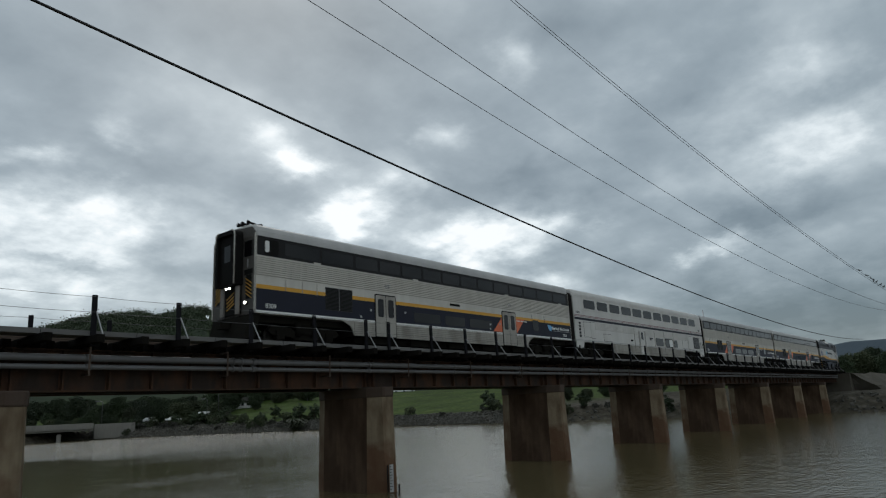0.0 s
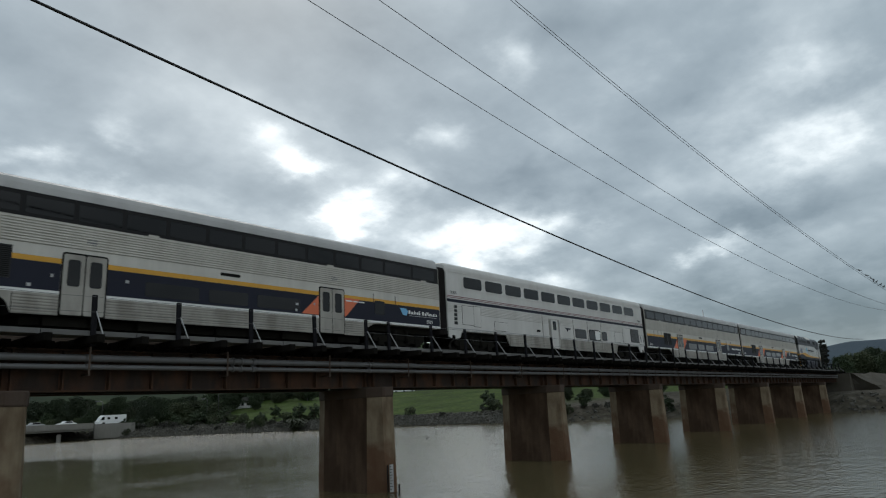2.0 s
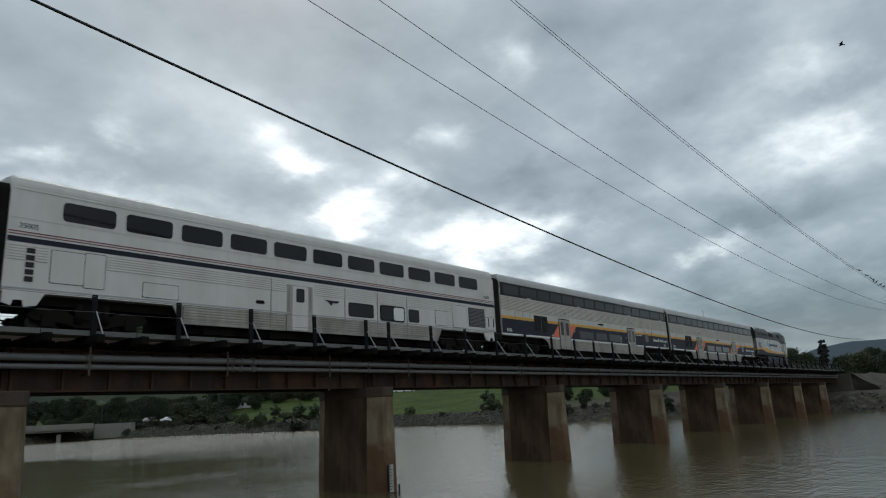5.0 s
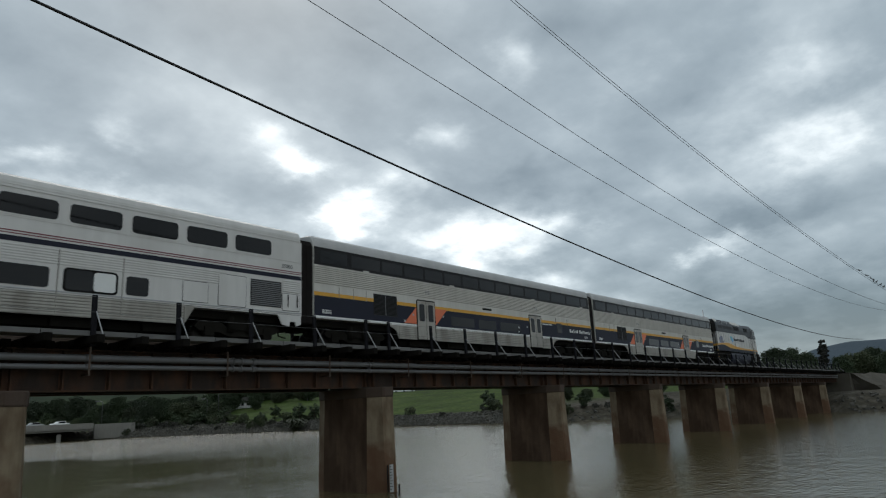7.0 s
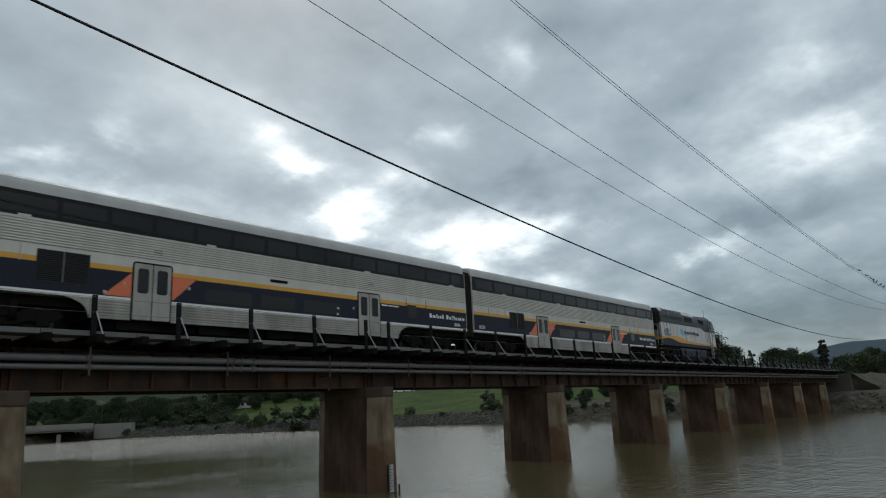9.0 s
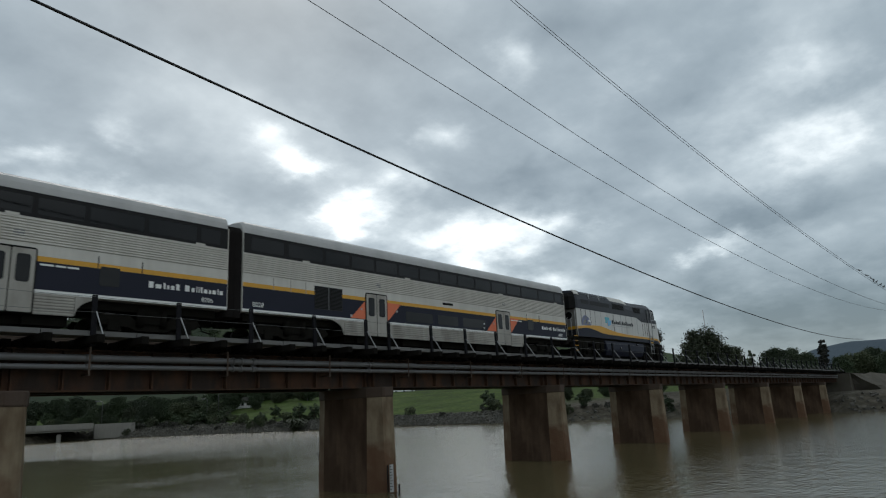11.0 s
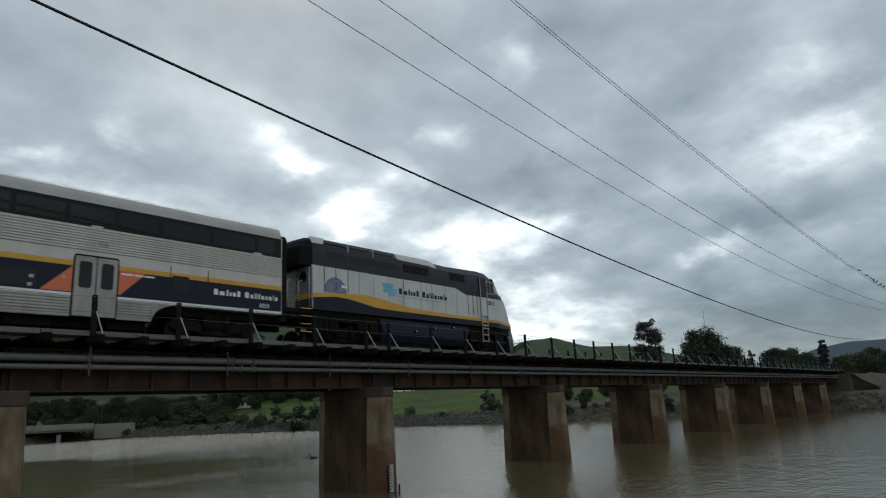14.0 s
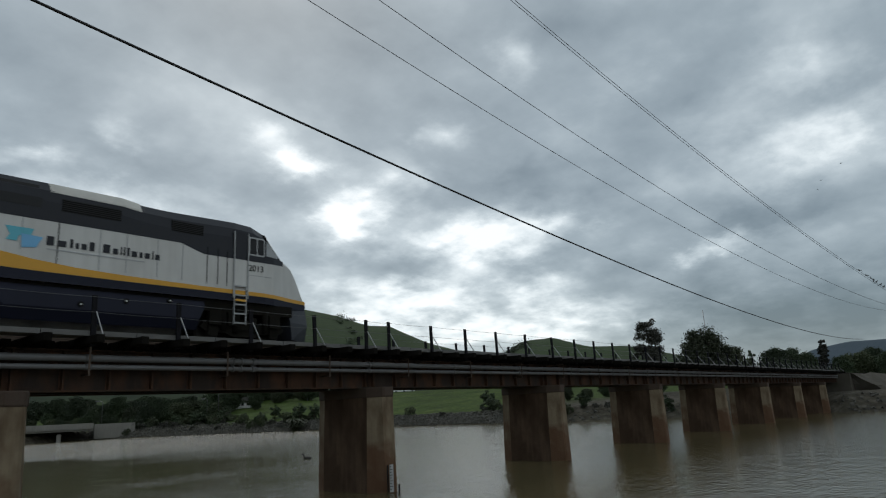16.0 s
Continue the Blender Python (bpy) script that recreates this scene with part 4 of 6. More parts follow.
def cab_front(ob):
    xf = 0.33
    slab("cab_face", CABGREY, ob, xf - 0.03, xf - 0.002, SIDE + 0.02, -SIDE - 0.02, 1.25, 4.62, "grimy dark grey cab front")
    make("cab_brow", CABGREY, ob, lambda bm: loft(bm, [[(x, y, z) for y, z in ((SIDE + 0.04, 4.4), (SIDE + 0.07, 4.62), (SIDE + 0.25, 4.83), (0, 4.93), (-SIDE - 0.25, 4.83), (-SIDE - 0.07, 4.62), (-SIDE - 0.04, 4.4))] for x in (xf - 0.05, xf + 0.04)]))
    for y in (SIDE + 0.005, -SIDE - 0.045):
        slab("corner_trim", SILVER, ob, xf - 0.05, xf - 0.028, y, y + 0.04, 1.3, 4.55)

    # gangway housing that stands forward, with rounded shoulders and bright edges
    def hood_ring(w, low, top, r, n=6):
        arc = [(w - r + r * math.sin(math.pi / 2 * k / n), top - r + r * math.cos(math.pi / 2 * k / n)) for k in range(n + 1)]
        right = arc + [(w, low)]
        return [(-y, z) for y, z in reversed(right)] + right

    def housing(bm):
        outer, inner = hood_ring(0.70, 2.50, 4.80, 0.24), hood_ring(0.54, 2.50, 4.62, 0.14)
        loft(bm, [[(x, y, z) for y, z in outer + inner[::-1]] for x in (xf - 0.46, xf - 0.031)])
        box(bm, xf - 0.30, xf - 0.031, -0.54, 0.54, 2.5, 4.60)
    make("gangway_housing", BLACK, ob, housing, "black gangway door housing")
    for sgn in (-1, 1):
        make("housing_edge", SILVER, ob, lambda bm: tube(bm, [(xf - 0.47, sgn * y, z) for y, z in ((0.70, 2.52), (0.70, 4.54), (0.67, 4.68), (0.58, 4.77), (0.46, 4.80))], 0.028, 6), "bright housing edge")
    slab("end_door", BLACK, ob, xf - 0.33, xf - 0.30, -0.42, 0.42, 2.6, 4.5)
    make("door_window", GLASS, ob, lambda bm: box(bm, xf - 0.34, xf - 0.325, -0.22, 0.22, 3.5, 4.2))
    slab("lower_panel", BLACK, ob, xf - 0.14, xf - 0.031, -0.62, 0.62, 1.32, 2.48, "dark lower front panel")
    for y in (-0.66, 0.42):
        slab("step_panel", PANELGREY, ob, xf - 0.20, xf - 0.142, y, y + 0.24, 1.30, 2.46, "pale grey upright front panel")
    # hazard stripes on dark plates
    for cy, w, z0, n in ((-1.10, 0.40, 1.98, 5), (0.0, 0.50, 1.62, 4), (1.10, 0.40, 1.98, 5)):
        xp = xf - 0.031 if cy else xf - 0.141
        slab("hazard_plate", BLACK, ob, xp - 0.006, xp, cy - w / 2, cy + w / 2, z0 - 0.12, z0 + n * 0.15 + 0.12)
        for q in range(n):
            z = z0 + q * 0.15
            sgn = -1 if cy < 0 else 1
            def stripe(bm):
                pts = [(cy - w / 2, z + 0.12 * sgn), (cy + w / 2, z - 0.12 * sgn), (cy + w / 2, z - 0.12 * sgn + 0.035), (cy - w / 2, z + 0.12 * sgn + 0.035)]
                a = [bm.verts.new((xp - 0.012, y, zz)) for y, zz in pts]
                b = [bm.verts.new((xp - 0.004, y, zz)) for y, zz in pts]
                bm.faces.new(a)
                for i in range(4):
                    bm.faces.new([a[i], a[(i + 1) % 4], b[(i + 1) % 4], b[i]])
            make("hazard_stripe", YELLOW, ob, stripe, "yellow hazard stripe")
    for y in (-1.08, 1.08):
        make("front_window", GLASS, ob, lambda bm: box(bm, xf - 0.05, xf - 0.02, y - 0.30, y + 0.30, 3.62, 4.28), "dark cab windscreen")
        slab("number_board", BLACK, ob, xf - 0.05, xf - 0.028, y - 0.28, y + 0.28, 2.86, 3.08)
        slab("grab_iron", BRACE, ob, xf - 0.09, xf - 0.06, y - 0.02, y + 0.02, 3.14, 3.5)
    # lamps: twin headlight and two lower lamps
    for y, z, x, r in ((-0.12, 2.40, xf - 0.22, 0.05), (0.12, 2.40, xf - 0.22, 0.05), (-0.98, 1.72, xf - 0.06, 0.065)):
        h = make("headlight", BLACK, ob, lambda bm: tube(bm, [(x - 0.05, y, z), (x + 0.02, y, z)], r + 0.035, 14), "round lit headlight")
        make("lens", LAMP, h, lambda bm: tube(bm, [(x - 0.062, y, z), (x - 0.045, y, z)], r, 14), "glowing lens")

    def pilot(bm):
        loft(bm, [[(xf - 0.35, -1.25, 0.25), (xf - 0.35, 1.25, 0.25), (xf + 0.1, 1.4, 0.25), (xf + 0.1, -1.4, 0.25)],
                  [(xf - 0.1, -1.35, 1.22), (xf - 0.1, 1.35, 1.22), (xf + 0.3, 1.45, 1.22), (xf + 0.3, -1.45, 1.22)]])
        box(bm, -0.35, 0.3, -0.14, 0.14, 0.72, 1.0)
    make("pilot", UNDER, ob, pilot, "dark pilot plate")
    # horns on the roof
    def horns(bm):
        box(bm, 0.45, 1.0, -0.95, -0.15, 4.86, 4.98)
        for k, (y, ln) in enumerate(((-0.86, 0.34), (-0.70, 0.44), (-0.52, 0.40), (-0.36, 0.34), (-0.22, 0.38))):
            d = -1 if k % 2 else 1
            tube(bm, [(0.7, y, 5.12), (0.7 - d * ln * 0.6, y, 5.12), (0.7 - d * ln, y, 5.12)], [0.035, 0.045, 0.10], 10)
            box(bm, 0.65, 0.75, y - 0.03, y + 0.03, 4.94, 5.12)
    make("air_horn", BLACK, ob, horns, "cluster of black air horns")


def superliner(k):
    ob = thing("passenger_coach", "tall pale silver double-deck coach with red and blue stripes", "railway coach", "coaches of the train")
    CARS.append((ob, k * L))
    A, B = 6.1, 20.3
    coach_core(ob, A, B, SUPER, SUPER)
    X0, X1 = 0.335, L - 0.335
    for i in range(11):
        a = 1.84 + 2.048 * i
        make("window_frame", SUPER, ob, lambda bm: prism(bm, rounded(a - 0.05, a + 1.75, 3.60, 4.35, 0.18), SIDE - 0.012, SIDE))
        make("window", GLASS, ob, lambda bm: prism(bm, rounded(a, a + 1.70, 3.655, 4.295, 0.14), SIDE - 0.018, SIDE - 0.004), "dark rounded upper window")
    for z0, z1, m, nm in ((3.10, 3.135, RED_LENS, "red_stripe"), (3.02, 3.05, RED_LENS, "red_stripe"), (2.785, 2.955, BLUE, "blue_stripe")):
        slab(nm, m, ob, X0 + 0.01, X1 - 0.01, SIDE - 0.010, SIDE, z0, z1, nm.replace("_", " ") + " along the side")
    slab("body_crease", SUPER, ob, X0 + 0.02, X1 - 0.02, SIDE - 0.014, SIDE, 3.545, 3.575)
    for z in (4.46, 4.56, 4.655):
        dy = {4.46: 0.0, 4.56: 0.015, 4.655: 0.05}[z]
        slab("roof_bead", SUPER, ob, X0 + 0.1, X1 - 0.1, SIDE + dy - 0.018, SIDE + dy + 0.03, z, z + 0.03)
    def flutes(bm):
        ribs(bm, 3.32, 10.6, 2.22, 2.74, 6, 0.016)
        ribs(bm, 0.36, 1.5, 2.22, 2.74, 6, 0.016)
        ribs(bm, 12.2, 22.0, 2.22, 2.74, 6, 0.012)
        ribs(bm, 24.6, 25.5, 2.22, 2.74, 6, 0.016)
    make("fluted_panel", SUPER, ob, flutes, "fluted steel side")
    def skirt(bm):
        ribs(bm, A + 0.03, 10.66, 0.60, 1.30, 7, 0.016)
        ribs(bm, 12.1, B - 0.03, 0.60, 1.30, 7, 0.016)
    make("fluted_skirt", SKIRT, ob, skirt, "grimy fluted steel skirt")
    slab("skirt_line", BRACE, ob, X0, X1, SIDE - 0.022, SIDE, 1.345, 1.385)
    # sloping ends of the skirt and the end skirts
    plate("skirt_end", SKIRT, ob, [(A, 1.30), (A, 0.60), (A - 0.42, 1.30)], SIDE - 0.004, SIDE + 0.06)
    plate("skirt_end", SKIRT, ob, [(B, 1.30), (B + 0.42, 1.30), (B, 0.60)], SIDE - 0.004, SIDE + 0.06)
    for a, s in ((0.36, 1), (X1 - 0.02, -1)):
        plate("end_skirt", SUPER, ob, [(a, 1.30), (a + s * 1.2, 1.30), (a + s * 0.95, 0.86), (a + s * 0.6, 0.80), (a + s * 0.55, 1.0), (a + s * 0.3, 1.0), (a + s * 0.25, 0.82), (a, 0.9)], SIDE - 0.004, SIDE + 0.06)
    # door
    slab("door_recess", SKIRT, ob, 10.70, 12.06, SIDE - 0.014, SIDE + 0.05, 0.62, 2.56)
    d = make("door", SUPER, ob, lambda bm: prism(bm, rounded(10.98, 11.80, 0.66, 2.53, 0.07), SIDE - 0.03, SIDE), "silver side door")
    make("window", GLASS, d, lambda bm: prism(bm, rounded(11.17, 11.60, 1.84, 2.43, 0.08), SIDE - 0.038, SIDE - 0.01), "dark door window")
    for a in (10.80, 11.93):
        slab("grab_rail", BRACE, ob, a, a + 0.035, SIDE - 0.07, SIDE - 0.045, 1.5, 2.5)
    # lower windows and hatches
    for a, b in ((14.13, 15.71), (16.20, 17.06), (18.14, 18.92)):
        make("lower_window", GLASS, ob, lambda bm: prism(bm, rounded(a, b, 1.46, 2.11, 0.10), SIDE - 0.02, SIDE), "dark lower window")
    make("window_gasket", BLACK, ob, lambda bm: prism(bm, rounded(16.13, 17.86, 1.40, 2.17, 0.14), SIDE - 0.014, SIDE), "black rubber window surround")
    for q in (9.9, 13.9, 15.95, 18.0):
        slab("panel_seam", SKIRT, ob, q, q + 0.03, SIDE - 0.030, SIDE, 0.66, 2.72)
    make("blanked_window", WHITE, ob, lambda bm: prism(bm, rounded(17.07, 17.78, 1.47, 2.10, 0.10), SIDE - 0.022, SIDE), "white blanked window")
    for a, b, z0, z1 in ((1.62, 2.62, 1.62, 2.66), (2.64, 3.28, 1.56, 2.70), (4.6, 5.9, 1.45, 1.95), (20.2, 21.2, 1.45, 2.2), (21.65, 22.85, 1.42, 2.62), (24.6, 25.45, 1.45, 2.15)):
        make("access_panel", SUPER, ob, lambda bm: prism(bm, rounded(a, b, z0, z1, 0.04), SIDE - 0.018, SIDE))
        make("panel_gap", BLACK, ob, lambda bm: prism(bm, rounded(a - 0.02, b + 0.02, z0 - 0.02, z1 + 0.02, 0.04), SIDE - 0.006, SIDE))
    gr = slab("equipment_grille", GRILLE, ob, 23.06, 24.54, SIDE - 0.016, SIDE, 1.54, 2.60, "dark louvred grille")
    for q in range(13):
        slab("louvre", PIPE, gr, 23.10, 24.50, SIDE - 0.030, SIDE - 0.014, 1.58 + q * 0.077, 1.62 + q * 0.077)
    for q in range(5):
        slab("vent_port", GRILLE, ob, 0.90, 1.14, SIDE - 0.026, SIDE, 1.58 + q * 0.222, 1.74 + q * 0.222, "small dark vent port")
    plate("emblem", BLUE, ob, [(12.75, 2.08), (13.6, 2.08), (13.45, 1.98), (13.2, 1.98), (13.1, 1.84), (12.98, 1.98)], SIDE - 0.016, SIDE, "dark arrow emblem")
    make("hatch_oval", BLACK, ob, lambda bm: prism(bm, rounded(9.2, 9.6, 1.62, 1.76, 0.06), SIDE - 0.02, SIDE))
    lettering("number", "35005", 0.23, DARKGREY, ob, 0.62, SIDE - 0.008, 3.24)
    lettering("number", "35005", 0.23, DARKGREY, ob, 24.55, SIDE - 0.008, 3.24)
    for xe in (X0 - 0.012, X1 - 0.012):
        slab("corner_post", SUPER, ob, xe, xe + 0.024, SIDE - 0.008, SIDE + 0.06, 1.25, 4.46)
    for a in (24.85, 25.32):
        slab("grab_rail", BLACK, ob, a, a + 0.03, SIDE - 0.06, SIDE - 0.03, 1.6, 2.1)
    diaphragm(ob, 0.02, 0.325)
    diaphragm(ob, L - 0.325, L - 0.02)
    return ob


def stripe_outline(top, low):
    return top + low[::-1]


def locomotive(x_train):
    ob = thing("diesel_locomotive", "grey diesel locomotive with dark hood, yellow stripe and sloped nose", "locomotive")
    CARS.append((ob, x_train))
    H = 1.53
    NOSE = [(1.33, H - 0.005, 3.598, 0.02), (14.92, H - 0.005, 3.598, 0.02), (15.4, H - 0.08, 3.598, 0.04), (16.0, H - 0.30, 3.59, 0.10), (16.55, H - 0.50, 3.48, 0.18),
            (16.85, H - 0.60, 3.22, 0.25), (17.15, H - 0.69, 2.80, 0.28), (17.42, H - 0.77, 2.30, 0.25), (17.58, H - 0.82, 1.98, 0.15)]

    def ring(x, half, low, top, shoulder=0.42):
        """Body ring: upright side, sloped shoulder, flat roof."""
        pts = [(half, low), (half, top - 0.75), (half - 0.06, top - 0.38), (half - 0.30, top - 0.06), (half - 0.62, top), (0, top + 0.03)]
        return [(x, -y, z) for y, z in pts] + [(x, y, z) for y, z in reversed(pts[:-1])]

    # hood above, light body below
    def hood(bm):
        loft(bm, [ring(1.33, H - 0.03, 3.60, 4.92), ring(1.6, H, 3.60, 4.96), ring(6.6, H, 3.60, 4.98), ring(9.1, H, 3.60, 4.96), ring(9.9, H, 3.60, 4.85), ring(10.8, H, 3.60, 4.83),
                  ring(13.6, H, 3.60, 4.91), ring(14.4, H - 0.02, 3.60, 4.87), ring(15.0, H - 0.08, 3.58, 4.66)])
    make("hood", DARKGREY, ob, hood, "charcoal roof and hood")

    def nose(bm):
        def r(x, half, low, top, rnd):
            pts = [(half, low), (half, (low + top) / 2), (half, top - rnd), (half - rnd * 0.5, top - rnd * 0.25), (half - rnd * 1.3, top), (0, top + 0.02)]
            return [(x, -y, z) for y, z in pts] + [(x, y, z) for y, z in reversed(pts[:-1])]
        loft(bm, [r(15.001, H - 0.09, 3.40, 4.58, 0.2), r(15.45, H - 0.25, 3.40, 4.22, 0.2), r(16.0, H - 0.42, 3.40, 3.70, 0.10)])
    make("windscreen", GLASS, ob, nose, "raked dark windscreen")

    def body(bm):
        def r(x, half, low, top, rnd=0.02):
            pts = [(half, low), (half, top - rnd), (half - rnd, top), (0, top + 0.01)]
            return [(x, -y, z) for y, z in pts] + [(x, y, z) for y, z in reversed(pts[:-1])]
        loft(bm, [r(x, h, 1.66, top, rnd) for x, h, top, rnd in NOSE])
    make("body", LOCOGREY, ob, body, "light grey body side and nose")
    make("nose_top", DARKGREY, ob, lambda bm: loft(bm, [[(15.96, -1.0, 3.60), (15.96, 1.0, 3.60), (15.96, 1.0, 3.70), (15.96, -1.0, 3.70)], [(16.6, -0.7, 3.42), (16.6, 0.7, 3.42), (16.6, 0.7, 3.50), (16.6, -0.7, 3.50)]]))
    S = -H
    # dark band that dips behind the cab
    plate("cab_band", DARKGREY, ob, [(11.15, 3.62), (12.15, 3.30), (14.9, 3.30), (14.9, 3.62)], S - 0.004, S + 0.03)
    make("cab_band", DARKGREY, ob, lambda bm: loft(bm, [[(14.9, S - 0.004, 3.30), (14.9, S - 0.004, 3.62), (14.9, S + 0.06, 3.62), (14.9, S + 0.06, 3.30)],
                                                       [(15.4, S + 0.072, 3.32), (15.4, S + 0.072, 3.60), (15.4, S + 0.12, 3.60), (15.4, S + 0.12, 3.32)],
                                                       [(16.0, S + 0.292, 3.36), (16.0, S + 0.292, 3.56), (16.0, S + 0.34, 3.56), (16.0, S + 0.34, 3.36)]]))
    # yellow stripe that sweeps down, blue below
    top = [(1.34, 2.34), (2.6, 2.43), (3.9, 2.51), (4.6, 2.52), (5.07, 2.49), (5.7, 2.41), (6.35, 2.31), (7.6, 2.19), (9.2, 2.12), (12.0, 2.07), (14.92, 2.055)]
    low = [(1.34, 2.15), (2.6, 2.28), (3.2, 2.26), (3.9, 2.18), (4.6, 2.07), (5.07, 2.0), (5.7, 1.965), (6.35, 1.95), (9.2, 1.92), (12.0, 1.915), (14.92, 1.90)]
    plate("yellow_stripe", YELLOW, ob, top + low[::-1], S - 0.012, S + 0.02, "golden yellow sweeping stripe")
    plate("blue_band", BLUE, ob, [(x, z - 0.003) for x, z in low] + [(14.92, 1.63), (1.34, 1.63)], S - 0.008, S + 0.02, "navy blue lower band")
    for nm, m, z0, z1 in (("yellow_stripe", YELLOW, 1.90, 2.05), ("blue_band", BLUE, 1.62, 1.897)):
        make(nm, m, ob, lambda bm: loft(bm, [[(x, -h - 0.012, z0), (x, -h - 0.012, z1), (x, -h + 0.05, z1), (x, -h + 0.05, z0)]
                                             for x, h, *_ in NOSE[1:]]))
    # underframe, tank, pilot
    make("underframe", UNDER, ob, lambda bm: (box(bm, 0.2, 16.4, -1.35, 1.35, 1.2, 1.63), box(bm, -0.1, 1.3, -1.45, 1.45, 1.45, 1.62)))
    def tank(bm):
        sec = [(-1.40, 1.52), (-1.50, 1.30), (-1.50, 0.85), (-1.28, 0.45), (1.28, 0.45), (1.50, 0.85), (1.50, 1.30), (1.40, 1.52)]
        loft(bm, [[(x + (0.25 if x < 8 and z < 0.9 else (-0.2 if x > 8 and z < 0.9 else 0)), y, z) for y, z in sec] for x in (5.45, 12.3)])
    make("fuel_tank", BLUE, ob, tank, "navy blue fuel tank")
    for q, z in ((7.9, 1.02), (9.35, 1.25), (10.9, 1.4)):
        f = make("filler_cap", BLACK, ob, lambda bm: tube(bm, [(q, -1.56, z), (q, -1.48, z)], 0.09, 12), "round filler cap")
        make("cap_centre", WHITE, f, lambda bm: tube(bm, [(q, -1.57, z), (q, -1.555, z)], 0.03, 8))
    def pilot(bm):
        loft(bm, [[(16.4, -1.35, 0.28), (17.5, -0.8, 0.22), (17.5, 0.8, 0.22), (16.4, 1.35, 0.28)], [(16.3, -1.38, 1.0), (17.6, -0.85, 1.0), (17.6, 0.85, 1.0), (16.3, 1.38, 1.0)],
                  [(16.3, -1.0, 1.66), (17.58, -0.72, 1.66), (17.58, 0.72, 1.66), (16.3, 1.0, 1.66)]])
        box(bm, 17.2, 17.9, -0.14, 0.14, 0.72, 1.0)
    make("pilot", DARKGREY, ob, pilot, "dark snow pilot")
    bogie(ob, 3.3, 2.75)
    bogie(ob, 14.2, 2.75)
    for x in (1.5, 2.4, 4.1, 4.9, 12.6, 13.4, 15.3):
        slab("truck_box", UNDER, ob, x, x + 0.5, -1.36, -1.1, 0.7, 1.25)
    for x in (2.2, 4.5, 13.2, 15.1):
        make("damper", UNDER, ob, lambda bm: tube(bm, [(x, -1.3, 0.5), (x, -1.3, 1.3)], 0.12, 8))
    # panel joints and door lines on the side
    for q in (1.95, 2.62, 3.35, 4.05, 5.0, 6.0, 7.05, 8.35, 9.25, 10.35, 11.3, 12.3, 12.75, 13.15):
        dark = q in (1.95, 2.62, 3.35, 7.05, 12.3, 12.75, 13.15)
        slab("panel_joint", BLACK if dark else BRACE, ob, q, q + 0.03, S - 0.010, S, 2.55 if q < 6.4 else 2.2, 3.58)
    # grilles of the hood
    for a, b in ((2.1, 3.25), (3.5, 6.5)):
        g = slab("radiator_grille", GRILLE, ob, a, b, S - 0.006, S + 0.1, 3.98, 4.30, "black radiator grille")
    for a, b in ((7.1, 9.0), (10.85, 12.1)):
        g = slab("intake_grille", GRILLE, ob, a, b, S - 0.008, S + 0.1, 3.98, 4.40, "black intake grille")
        for q in range(6):
            slab("louvre", BLACK, g, a, b, S - 0.02, S, 4.0 + q * 0.065, 4.03 + q * 0.065)
    def shoulder(bm):
        """Pale polished plate on the slope of the roof."""
        loft(bm, [[(x, -H + 0.055, z0 + 0.02), (x, -H + 0.29, z1 + 0.02), (x, -H + 0.29, z1 - 0.03), (x, -H + 0.055, z0 - 0.03)] for x, z0, z1 in ((6.75, 4.57, 4.90), (9.15, 4.57, 4.90), (9.75, 4.50, 4.81))])
    make("shoulder_plate", SILVER, ob, shoulder, "shiny silver shoulder plate")
    for q in (3.4, 5.0):
        slab("hood_strap", BRACE, ob, q, q + 0.05, S + 0.02, S + 0.28, 4.42, 4.80)
    for q in (2.0, 3.45, 5.05):
        slab("radiator_window", GLASS, ob, q, q + 1.35, S + 0.08, S + 0.26, 4.52, 4.72)
    # cab: door, ladder, windows
    d = make("cab_door", LOCOGREY, ob, lambda bm: prism(bm, rounded(13.45, 14.02, 2.2, 3.30, 0.03), S - 0.02, S), "grey cab door")
    make("cab_door", DARKGREY, ob, lambda bm: prism(bm, rounded(13.45, 14.02, 3.305, 4.42, 0.05), S - 0.02, S + 0.1))
    for q in (13.42, 14.05):
        slab("door_handrail", BRACE, ob, q, q + 0.04, S - 0.08, S - 0.04, 1.75, 4.40)
    make("cab_window_frame", BRACE, ob, lambda bm: prism(bm, rounded(14.12, 14.88, 3.54, 4.30, 0.08), S - 0.012, S + 0.14), "pale window frame")
    for a, b in ((14.18, 14.48), (14.54, 14.82)):
        make("cab_window", GLASS, ob, lambda bm: prism(bm, rounded(a, b, 3.60, 4.24, 0.05), S - 0.02, S + 0.12), "cab side window")
    def ladder(bm):
        for q in range(5):
            box(bm, 13.48, 14.0, S - 0.10, S - 0.02, 0.75 + q * 0.36, 0.80 + q * 0.36)
        for q in (13.46, 13.99):
            box(bm, q, q + 0.03, S - 0.08, S - 0.02, 0.72, 2.25)
    make("cab_ladder", BRACE, ob, ladder, "pale cab ladder")
    plate("step_edge", YELLOW, ob, [(13.5, 1.62), (13.98, 1.62), (13.98, 1.70), (13.5, 1.70)], S - 0.11, S - 0.09)
    make("side_windscreen", BRACE, ob, lambda bm: loft(bm, [[(15.02, -H + 0.08, 3.64), (15.02, -H + 0.08, 4.26), (15.02, -H + 0.12, 4.26), (15.02, -H + 0.12, 3.64)], [(15.75, -H + 0.32, 3.66), (15.75, -H + 0.32, 3.74), (15.75, -H + 0.36, 3.74), (15.75, -H + 0.36, 3.66)]]))
